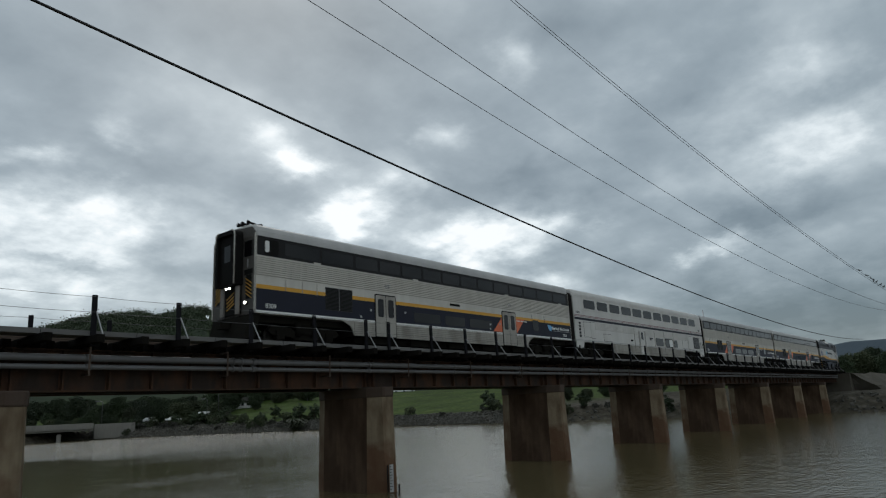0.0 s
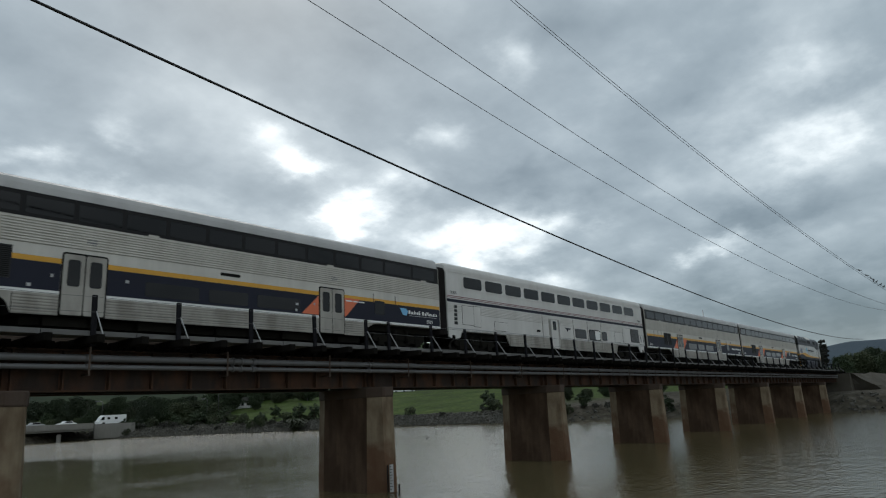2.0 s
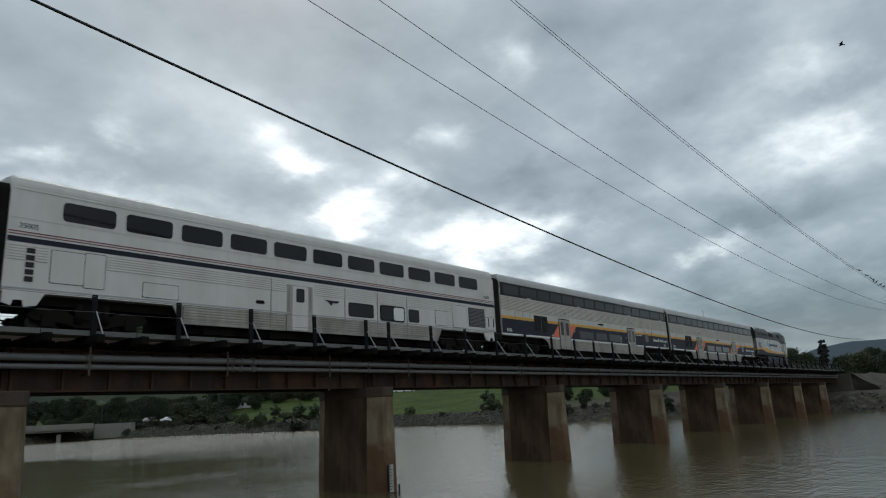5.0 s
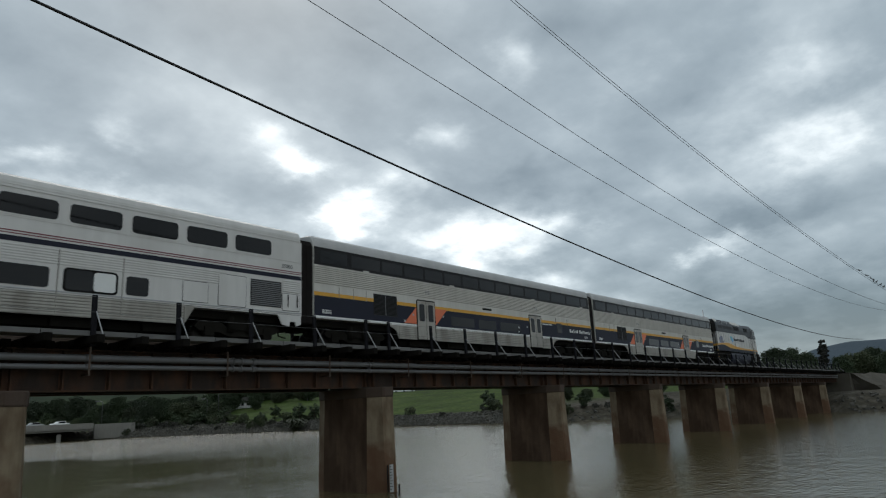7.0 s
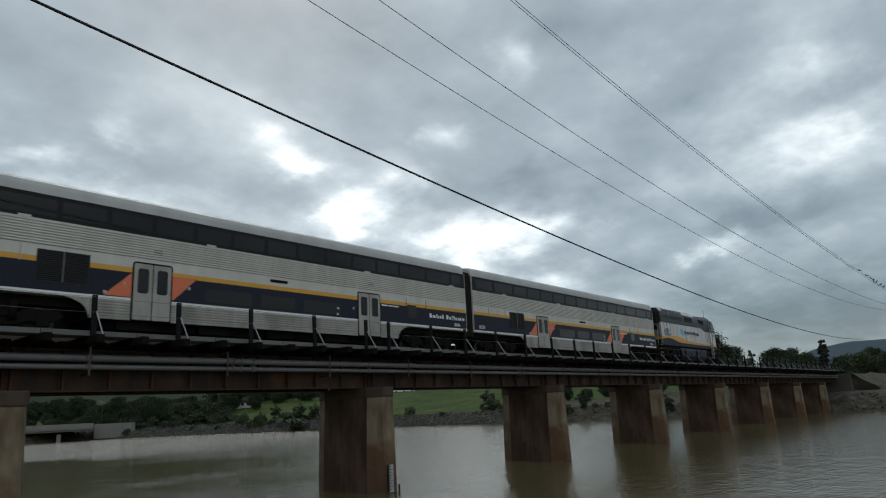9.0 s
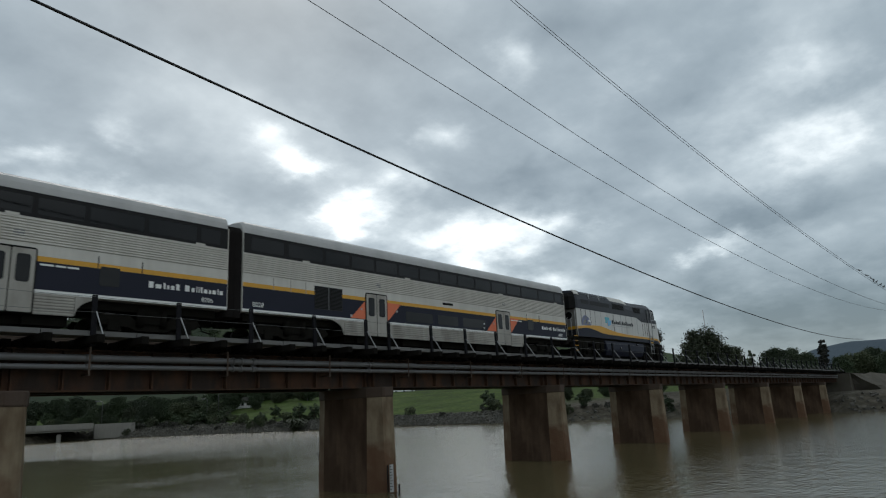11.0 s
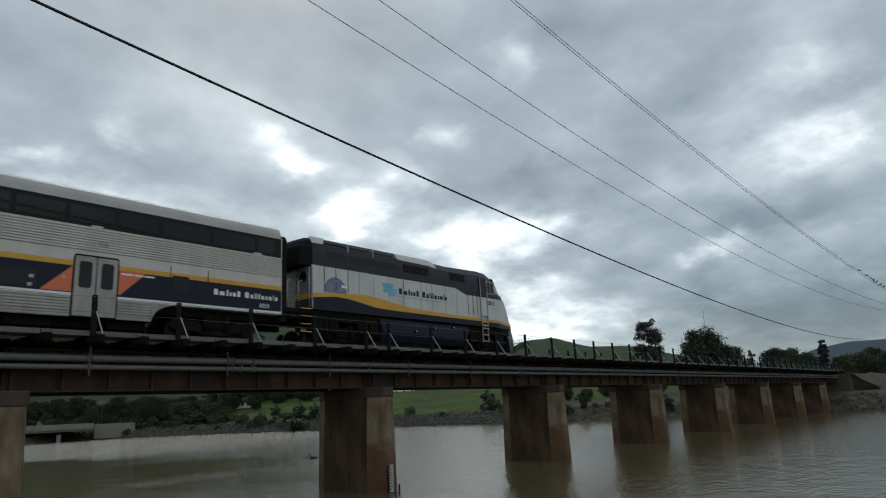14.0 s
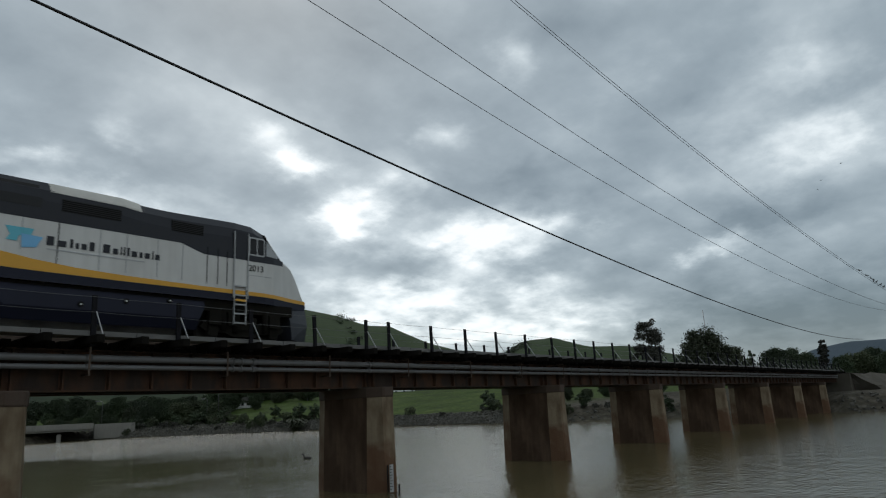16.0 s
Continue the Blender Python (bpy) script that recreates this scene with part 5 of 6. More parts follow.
    lettering("number", "2013", 0.36, BLACK, ob, 14.12, S - 0.010, 2.90)
    slab("door_sill_line", BRACE, ob, 14.1, 15.2, S - 0.004, S + 0.02, 2.72, 2.74)
    # emblem and bars for the operator's name
    plate("emblem", TEAL, ob, [(5.55, 3.25), (6.35, 3.25), (6.28, 3.02), (5.95, 2.98), (5.9, 2.80), (5.6, 2.82), (5.7, 3.0)], S - 0.012, S, "teal and blue emblem")
    plate("emblem", TEALB, ob, [(6.0, 3.06), (6.62, 3.02), (6.45, 2.68), (6.05, 2.62), (6.02, 2.84)], S - 0.016, S, "sky blue emblem")
    name_bars(ob, 6.70, 10.5, 2.81, 0.29, DARKGREY, S)
    slab("lettering", BRACE, ob, 6.75, 9.9, S - 0.010, S, 2.66, 2.70, "faint grey lettering bar")
    def globe(bm):
        pts = [(2.60 + 0.68 * math.cos(math.pi * k / 16), 2.44 + 0.72 * math.sin(math.pi * k / 16)) for k in range(17)]
        prism(bm, pts, S - 0.008, S)
    make("round_emblem", GLOBE, ob, globe, "faded violet-blue half-globe emblem")
    for pts in ([(2.15, 2.56), (2.3, 2.78), (2.55, 2.86), (2.62, 2.7), (2.42, 2.62), (2.36, 2.5)], [(2.72, 2.55), (2.8, 2.72), (2.98, 2.76), (3.08, 2.6), (2.9, 2.52)], [(2.5, 2.98), (2.66, 3.06), (2.82, 2.98), (2.66, 2.92)]):
        plate("emblem_patch", REARGREY, ob, pts, S - 0.012, S)
    slab("lettering", WHITE, ob, 2.95, 3.30, S - 0.014, S, 2.72, 2.84, "pale lettering bar")
    # rear wall with round port, platform and rails
    rear = slab("rear_wall", REARGREY, ob, 1.27, 1.328, -H + 0.01, H - 0.01, 1.66, 3.60, "grimy grey rear wall")
    for y in (-0.95, 0.95):
        make("port", BLACK, rear, lambda bm: tube(bm, [(1.235, y, 3.12), (1.275, y, 3.12)], 0.25, 20), "round dark port")
        make("port_rim", BRACE, rear, lambda bm: tube(bm, [(1.255, y, 3.12), (1.274, y, 3.12)], 0.29, 20))
    slab("end_door", BRACE, rear, 1.25, 1.272, -0.4, 0.4, 1.7, 3.5)
    make("rear_hood", BLACK, ob, lambda bm: loft(bm, [[(1.33, -H + 0.04, z0), (0.78, -H + 0.22, z0), (0.78, H - 0.22, z0), (1.33, H - 0.04, z0)] for z0 in (3.56, 4.40)] + [[(1.33, -H + 0.22, 4.74), (0.92, -H + 0.40, 4.66), (0.92, H - 0.40, 4.66), (1.33, H - 0.22, 4.74)]]), "dark overhanging rear hood")
    make("corner_plate", SILVER, ob, lambda bm: loft(bm, [[(1.34, -H + 0.04, 4.60), (1.34, -H + 0.27, 4.93), (1.34, -H + 0.30, 4.90), (1.34, -H + 0.08, 4.58)], [(1.95, -H + 0.04, 4.60), (2.15, -H + 0.27, 4.95), (2.15, -H + 0.31, 4.90), (1.95, -H + 0.08, 4.58)]]), "pale plate at the rear roof corner")
    slab("rear_band", DARKGREY, ob, 1.263, 1.271, -H + 0.02, H - 0.02, 1.68, 2.11)
    slab("rear_stripe", YELLOW, ob, 1.262, 1.272, -H + 0.02, H - 0.02, 2.12, 2.33)
    for q in (0.05, 0.62, 1.18):
        make("rear_handrail", BRACE, ob, lambda bm: tube(bm, [(q, -1.42, 1.6), (q, -1.42, 2.75), (q + 0.22, -1.42, 2.85)] if q < 1 else [(q, -1.46, 1.7), (q, -1.46, 3.45)], 0.022, 6), "pale handrail")
    for q in range(6):
        make("rung", BRACE, ob, lambda bm: tube(bm, [(1.22, -0.62, 1.95 + 0.28 * q), (1.06, -0.62, 1.95 + 0.28 * q), (1.06, -0.30, 1.95 + 0.28 * q), (1.22, -0.30, 1.95 + 0.28 * q)], 0.016, 5))
    def steps(bm):
        for q in range(4):
            box(bm, 0.68, 1.25, -1.5, -1.15, 0.62 + q * 0.33, 0.66 + q * 0.33)
        for q in (0.66, 1.25):
            box(bm, q, q + 0.03, -1.5, -1.15, 0.6, 1.62)
    make("rear_steps", UNDER, ob, steps, "dark boarding steps")
    for q in range(4):
        slab("step_edge", YELLOW, ob, 0.69, 1.24, -1.512, -1.495, 0.625 + q * 0.33, 0.662 + q * 0.33, "yellow step edge")
    make("coupler", UNDER, ob, lambda bm: box(bm, -0.4, 0.6, -0.14, 0.14, 0.75, 1.0))
    make("air_hoses", BLACK, ob, lambda bm: [tube(bm, [(0.1, y, 1.4), (-0.12, y, 1.1), (-0.25, y, 1.25)], 0.025, 6) for y in (-0.9, -0.6, 0.7)])
    make("roof_beacon", BLACK, ob, lambda bm: tube(bm, [(14.05, -0.5, 4.8), (14.05, -0.5, 4.93)], 0.08, 8))
    return ob


california_coach(0, "8309", (False, True), cab=True, logo=True)
superliner(1)
california_coach(2, "8206", (True, False))
california_coach(3, "8028", (True, True))
locomotive(4 * L)


# ---- overhead cables and birds on them ----
def cable(y0, slant, c0, c1, c2, x0, x1, radius, material, label, dz=0.0):
    """A hanging wire over the river: its line in plan and its sag; heights from the eye."""
    bm = bmesh.new()
    tube(bm, [(x, y0 + slant * x, HC + c0 + c1 * x + c2 * x * x + dz) for x in (x0 + (x1 - x0) * (k / 140) ** 1.5 for k in range(141))], radius, 6)
    return tagged(part("overhead_cable", bm, material), label, "cable", "overhead cables")


cable(15, 0.025, 9.5915, -0.07518, 0.0004733, -40, 135, 0.036, CABLE, "thick black cable hanging over the river")
cable(15, -0.05, 14.094, -0.15879, 0.001092, -25, 120, 0.0125, CABLE_THIN, "thin grey overhead wire above the river")
cable(15, -0.12, 16.112, -0.2612, 0.001795, -20, 85, 0.0125, CABLE_THIN, "thin grey overhead wire above the river")
cable(15, -0.12, 20.717, -0.26996, 0.0012047, -20, 92, 0.0125, CABLE_THIN, "one of two close overhead wires")
cable(15, -0.12, 20.717, -0.26996, 0.0012047, -20, 92, 0.0125, CABLE_THIN, "one of two close overhead wires", 0.17)


def bird_body(bm, s=1.0):
    """Small bird facing +x: body, head, beak and tail."""
    tube(bm, [(-0.16 * s, 0, 0.02 * s), (-0.07 * s, 0, 0.06 * s), (0.03 * s, 0, 0.085 * s), (0.10 * s, 0, 0.11 * s)], [0.012 * s, 0.055 * s, 0.065 * s, 0.035 * s], 8)
    tube(bm, [(0.07 * s, 0, 0.15 * s), (0.11 * s, 0, 0.17 * s), (0.15 * s, 0, 0.165 * s)], [0.03 * s, 0.042 * s, 0.018 * s], 8)
    tube(bm, [(0.15 * s, 0, 0.165 * s), (0.20 * s, 0, 0.155 * s)], [0.014 * s, 0.003 * s], 6)


bird = thing("bird", "small dark bird perched on an overhead wire", "bird", "perched birds")
make("body", FEATHER, bird, lambda bm: bird_body(bm, 0.75))
make("tail", FEATHER, bird, lambda bm: prism(bm, [(-0.13, -0.01), (-0.25, -0.06), (-0.24, -0.08), (-0.12, 0.04)], -0.02, 0.02))
make("leg", FEATHER, bird, lambda bm: tube(bm, [(-0.02, 0.03, -0.02), (-0.02, 0.03, 0.06)], 0.012, 5))
for i, x in enumerate((61.0, 62.8, 63.9, 64.6, 65.3, 66.4, 67.3)):
    m = pose(x, 15 - 0.12 * x, HC + 20.717 - 0.26996 * x + 0.0012047 * x * x + 0.20, 0, 0, 60 + 47 * i)
    if i == 0:
        bird.matrix_basis = m
    else:
        copy_thing(bird, m)


# ---- trees and bushes ----
def spot(az, r, dz=0.0):
    x, y = r * math.sin(radians(az)), r * math.cos(radians(az))
    return Vector((x, y, land(x, y) + dz))


def crown_mesh(bm, rng, height, spread, base, clumps, leaves, leaf, lean=1.0, flat=0.75):
    """Leaves in uneven clumps inside a lumpy crown."""
    mid = (height + base) / 2
    rz = (height - base) / 2
    for c in range(clumps):
        while True:
            v = Vector((rng.uniform(-1, 1), rng.uniform(-1, 1), rng.uniform(-1, 1)))
            if 0.25 < v.length < 1:
                break
        lump = 0.75 + 0.35 * noise.noise(v * 1.8 + Vector((spread, height, 0)))
        centre = Vector((v.x * spread * lump, v.y * spread * lump, mid + v.z * rz * (0.85 + 0.2 * lump)))
        size = rng.uniform(0.14, 0.30) * spread * flat
        for k in range(leaves):
            o = Vector((rng.gauss(0, 1), rng.gauss(0, 1), rng.gauss(0, 0.75))) * size * 0.55
            p = centre + o
            a = Vector((rng.uniform(-1, 1), rng.uniform(-1, 1), rng.uniform(-0.6, 0.6))).normalized()
            b = a.cross(Vector((rng.uniform(-1, 1), rng.uniform(-1, 1), rng.uniform(-1, 1)))).normalized()
            s = leaf * rng.uniform(0.6, 1.3)
            q = [bm.verts.new(p + a * s * i + b * s * 0.6 * j) for i, j in ((-1, 0), (0, -0.7), (1.1, 0), (0, 0.7))]
            bm.faces.new(q)


def tree(name, label, height, spread, base, seed, material, clumps=45, leaves=36, leaf=0.34, trunk=0.22, group="trees on the bank"):
    rng = random.Random(seed)
    ob = thing(name, label, "bush" if name == "bush" else "tree", group)

    def wood(bm):
        path = [(0, 0, -0.6), (0.1, 0, height * 0.2), (rng.uniform(-0.3, 0.3), rng.uniform(-0.3, 0.3), height * 0.45), (rng.uniform(-0.5, 0.5), rng.uniform(-0.5, 0.5), height * 0.8)]
        tube(bm, path, [trunk * 1.3, trunk, trunk * 0.7, trunk * 0.2], 7)
        for k in range(9):
            h = rng.uniform(0.22, 0.62) * height
            a = rng.uniform(0, math.tau)
            e = Vector((math.cos(a) * spread * rng.uniform(0.5, 0.85), math.sin(a) * spread * rng.uniform(0.5, 0.85), h + height * rng.uniform(0.12, 0.3)))
            tube(bm, [(0, 0, h), (e.x * 0.5, e.y * 0.5, (h + e.z) / 2 + 0.2), e], [trunk * 0.5, trunk * 0.3, trunk * 0.08], 5)
    make("trunk", BARK, ob, wood)
    make("crown", material, ob, lambda bm: crown_mesh(bm, rng, height, spread, base, clumps, leaves, leaf))
    return ob


def put(ob, az, r, turn=0, size=1.0):
    p = spot(az, r, -0.15)
    ob.matrix_basis = pose(p.x, p.y, p.z, 0, 0, turn) @ Matrix.Diagonal((size, size, size, 1))
    return ob


def put_copy(ob, az, r, turn, size):
    p = spot(az, r, -0.15)
    c = copy_thing(ob, pose(p.x, p.y, p.z, 0, 0, turn))
    c.scale = (size, size, size)
    return c


# beyond the far end of the bridge
put(tree("eucalyptus_tree", "tall thin-crowned dark tree behind the bridge", 19.0, 4.6, 4.0, 3, LEAF_C, 120, 100, 0.26, 0.28), 67.25, 175, 40)
put(tree("willow_tree", "broad bushy olive-green tree behind the bridge", 15.5, 7.2, 1.5, 8, LEAF_B, 230, 120, 0.27, 0.35), 71.3, 180, 10)
put(tree("willow_tree", "lower bushy olive tree beside a taller one", 11.5, 5.0, 1.0, 18, LEAF_B, 140, 110, 0.26, 0.3), 73.2, 186, 70)
put(tree("poplar_tree", "narrow tall dark tree on the far bank", 10.8, 1.6, 0.5, 21, LEAF_C, 130, 70, 0.24, 0.2), 79.55, 190, 0)
put(tree("eucalyptus_tree", "narrow dark tree top above the bridge end", 10.5, 1.8, 2.0, 22, LEAF, 36, 60, 0.36, 0.2), 74.6, 205, 0)
oak = put(tree("oak_tree", "rounded dark green tree on the bank", 11.5, 5.6, 1.0, 31, LEAF, 190, 110, 0.28, 0.28), 76.3, 235, 0)
oak_b = put(tree("oak_tree", "rounded olive tree on the bank", 7.4, 4.8, 0.6, 32, LEAF_B, 180, 110, 0.28, 0.28), 81.6, 200, 0)
shrub = put(tree("bush", "dense low dark green bush", 3.0, 1.9, 0.1, 33, LEAF, 34, 40, 0.20, 0.08, "bushes on the bank"), 35.2, 171, 0)
shrub_b = put(tree("bush", "dense low olive bush", 2.4, 2.0, 0.0, 34, LEAF_B, 34, 40, 0.18, 0.07, "bushes on the bank"), 37.2, 168, 0)
shrub_c = put(tree("bush", "scrubby brownish bush by the water", 1.5, 1.7, -0.1, 35, LEAF_C, 26, 36, 0.15, 0.06, "bushes on the bank"), 28.0, 188, 0)
rng = random.Random(77)
for az, r, s in ((75.4, 240, 0.95), (77.3, 240, 1.0), (78.3, 235, 0.85), (80.6, 190, 0.55), (82.6, 205, 0.72), (83.6, 195, 0.6), (84.6, 200, 0.62), (76.9, 215, 0.65), (78.9, 200, 0.6), (85.5, 190, 0.7), (81.1, 230, 0.75)):
    put_copy(rng.choice((oak, oak_b)), az, r, rng.uniform(0, 360), s)
# wood behind the river road, seen below the bridge
for k in range(46):
    az = 17.5 + k * 0.48 + rng.uniform(-0.3, 0.3)
    put_copy(rng.choice((oak, oak, oak_b)), az, rng.uniform(212, 250), rng.uniform(0, 360), rng.uniform(0.5, 0.85) * (1.0 if az > 25.5 else 0.55))
for k in range(26):
    put_copy(oak, 17.5 + k * 0.62 + rng.uniform(-0.3, 0.3), rng.uniform(262, 300), rng.uniform(0, 360), rng.uniform(0.55, 0.8))
for k in range(10):
    put_copy(rng.choice((oak, oak_b)), 31.0 + k * 0.95 + rng.uniform(-0.3, 0.3), rng.uniform(255, 285), rng.uniform(0, 360), rng.uniform(0.7, 0.9))
for k in range(9):
    put_copy(rng.choice((oak, oak_b)), 55.8 + k * 1.5 + rng.uniform(-0.3, 0.3), rng.uniform(168, 185), rng.uniform(0, 360), rng.uniform(0.35, 0.55))
for az, r, s in ((32.6, 190, 1.2), (33.6, 176, 1.0), (34.4, 172, 0.9), (36.3, 176, 1.1), (38.2, 166, 1.3), (39.4, 163, 1.2), (40.2, 160, 0.9), (33.9, 182, 0.9), (54.2, 141, 1.1), (53.9, 146, 1.3), (61.6, 128, 0.9),
                 (59.5, 131, 0.8), (68.0, 120, 0.9), (31.6, 184, 1.1), (30.4, 187, 1.2), (29.5, 189, 1.0)):
    put_copy(rng.choice((shrub, shrub_b)), az, r, rng.uniform(0, 360), s)
for k in range(40):
    az = 24.0 + k * 1.1 + rng.uniform(-0.5, 0.5)
    if 40.8 < az < 53.5 and k % 3:
        continue
    put_copy(rng.choice((shrub_c, shrub_c, shrub_b)), az, along(SHORE, az) + rng.uniform(2.5, 7), rng.uniform(0, 360), rng.uniform(0.5, 1.05))

for k in range(24):
    put_copy(rng.choice((shrub_c, shrub_c, shrub_b, shrub)), 25.2 + k * 0.34 + rng.uniform(-0.1, 0.1), rng.uniform(191.5, 194) - max(0, 25.2 + k * 0.34 - 28) * 1.2, rng.uniform(0, 360), rng.uniform(0.7, 1.15))


def grass_clump():
    """Fountain of long arching blades."""
    r2 = random.Random(4)
    ob = thing("pampas_grass", "large spiky grass clump at the water's edge", "plant")
    def blades(bm):
        for k in range(260):
            a, reach, h = r2.uniform(0, math.tau), r2.uniform(0.4, 2.3), r2.uniform(1.2, 2.7)
            d = Vector((math.cos(a), math.sin(a), 0))
            s = Vector((-d.y, d.x, 0)) * 0.11
            pts = [d * reach * q + Vector((0, 0, h * (1 - (1 - q * 1.35) ** 2) * (1 if q < 0.75 else 0.92))) for q in (0.02, 0.4, 0.75, 1.0)]
            for p, q in zip(pts, pts[1:]):
                bm.faces.new([bm.verts.new(v) for v in (p - s, p + s, q + s * 0.7, q - s * 0.7)])
    make("blades", LEAF_B, ob, blades)
    p = spot(37.9, 160.5, -0.1)
    ob.matrix_basis = pose(p.x, p.y, p.z) @ Matrix.Diagonal((1.45, 1.45, 1.35, 1))


grass_clump()


def far_woods():
    """Woods on the far hillside, one mass of crowns."""
    r2 = random.Random(12)
    verts, faces = [], []

    def clump(p, size, n, leaf):
        for k in range(n):
            o = Vector((r2.gauss(0, 0.5), r2.gauss(0, 0.5), abs(r2.gauss(0, 0.45)))) * size
            c = p + o
            a = Vector((r2.uniform(-1, 1), r2.uniform(-1, 1), r2.uniform(-0.5, 0.9))).normalized()
            b = a.cross(Vector((r2.uniform(-1, 1), r2.uniform(-1, 1), r2.uniform(-1, 1)))).normalized()
            i = len(verts)
            s = leaf * r2.uniform(0.6, 1.3)
            verts.extend([c - a * s, c - b * s * 0.7, c + a * s, c + b * s * 0.7])
            faces.append((i, i + 1, i + 2, i + 3))

    for k in range(900):
        az = r2.uniform(17.5, 31.6)
        r = 800 - abs(r2.gauss(0, 120))
        clump(spot(az, max(420, r), 0.3), r2.uniform(4, 7.5), 90, 0.75)
    for k in range(120):
        az = r2.choice((r2.uniform(31, 36), r2.uniform(55.6, 57.4), r2.uniform(41, 43.5), r2.uniform(24, 36)))
        clump(spot(az, r2.uniform(560, 1090) if az < 50 else r2.uniform(820, 900), 0.5), r2.uniform(3.5, 6), 80, 0.75)
    me = bpy.data.meshes.new("far_woods")
    me.from_pydata(verts, [], faces)
    me.materials.append(LEAF)
    tagged(new("far_woods", me), "dark evergreen woods covering the far hill", "woods", kind="stuff")


far_woods()


def riprap():
    """Loose stones along the water's edge."""
    r2 = random.Random(9)
    verts, faces = [], []
    base = [(-1, -1, -1), (1, -1, -1), (1, 1, -1), (-1, 1, -1), (-0.7, -0.7, 1), (0.7, -0.7, 1), (0.7, 0.7, 1), (-0.7, 0.7, 1)]
    quads = [(0, 3, 2, 1), (4, 5, 6, 7), (0, 1, 5, 4), (1, 2, 6, 5), (2, 3, 7, 6), (3, 0, 4, 7)]
    for k in range(5200):
        az = r2.uniform(22, 57) if k % 22 else r2.uniform(57, 84)
        d = abs(r2.gauss(2.2, 1.9))
        p = spot(az, along(SHORE, az) + d - 0.3, 0.0)
        s = r2.uniform(0.12, 0.32)
        m = pose(0, 0, 0, r2.uniform(0, 360), r2.uniform(0, 360), r2.uniform(0, 360))
        i = len(verts)
        verts.extend(p + m @ Vector((b[0] * s * r2.uniform(0.7, 1.2), b[1] * s * r2.uniform(0.7, 1.2), b[2] * s * r2.uniform(0.5, 1.0))) for b in base)
        faces.extend(tuple(i + q for q in f) for f in quads)
    me = bpy.data.meshes.new("riprap_stones")
    me.from_pydata(verts, [], faces)
    me.materials.append(STONE)
    tagged(new("riprap_stones", me), "loose grey stones lining the river bank", "stones", kind="stuff")


riprap()


# ---- far bank: road bridge, wall, lamps, mast, gauge ----
def polar_box(name, label, category, az0, az1, r0, r1, z0, z1, material, n=8):
    bm = bmesh.new()
    secs = []
    for k in range(n + 1):
        a = radians(az0 + (az1 - az0) * k / n)
        secs.append([(r * math.sin(a), r * math.cos(a), z) for r, z in ((r0, z0), (r0, z1), (r1, z1), (r1, z0))])
    loft(bm, secs)
    return tagged(part(name, bm, material), label, category, kind="structure")


road_deck = polar_box("road_bridge", "low pale concrete road bridge across a side channel", "bridge", 8, 23.2, 184.6, 198, 2.3, 3.35, ABUT)
polar_box("parapet_wall", "low pale concrete parapet of the road bridge", "wall", 8, 23.2, 184, 184.4, 2.75, 4.05, ABUT)
polar_box("road", "narrow asphalt road along the river bank", "road", 23.22, 34, 194.5, 207, 1.0, 3.35, ASPHALT)
for az in (15.0, 18.0, 21.0):
    polar_box("road_bridge_pier", "squat concrete pier below the road bridge", "pier", az - 0.14, az + 0.14, 185, 191, -2.0, 1.75, ABUT, 2)
polar_box("retaining_wall", "pale concrete retaining wall on the bank", "wall", 23.25, 26.0, 192, 193, 0.2, 3.75, ABUT)
polar_box("parapet_wall", "low pale wall above the bank", "wall", 26.3, 27.3, 200, 200.6, 1.5, 3.4, ABUT)


def street_lamp(az, r, h, arm, label, head=True):
    ob = thing("street_lamp" if head else "utility_pole", label, "street lamp" if head else "pole", "lamps and poles on the bank")
    make("pole", WIRE, ob, lambda bm: tube(bm, [(0, 0, -0.5), (0, 0, h * 0.95), (arm * 0.3, 0, h), (arm, 0, h + 0.05)] if head else [(0, 0, -0.5), (0, 0, h)], 0.075 if head else 0.11, 8), "slim grey pole")
    if head:
        make("lamp_head", PIPE, ob, lambda bm: box(bm, arm - 0.25, arm + 0.5, -0.2, 0.2, h - 0.08, h + 0.14))
    p = spot(az, r)
    ob.matrix_basis = pose(p.x, p.y, p.z, 0, 0, 180 - az)
    return ob


street_lamp(23.7, 205, 7.2, 1.2, "slim grey street lamp beside the wall")
street_lamp(31.1, 200, 6.3, 1.0, "slim grey street lamp among trees")
street_lamp(31.95, 200, 7.6, -1.2, "taller slim grey street lamp among trees")
street_lamp(34.9, 215, 9.0, 0, "plain grey utility pole on the slope", False)
street_lamp(38.9, 225, 8.5, 0, "plain grey utility pole on the slope", False)
street_lamp(39.25, 225, 8.5, 0, "plain grey utility pole on the slope", False)
mast = thing("radio_mast", "thin grey mast rising behind the trees", "mast")
make("pole", BRACE, mast, lambda bm: tube(bm, [(0, 0, -1), (0, 0, 32)], [0.26, 0.17], 8))
mast.matrix_basis = pose(*spot(71.75, 290), 0, -2, 0)

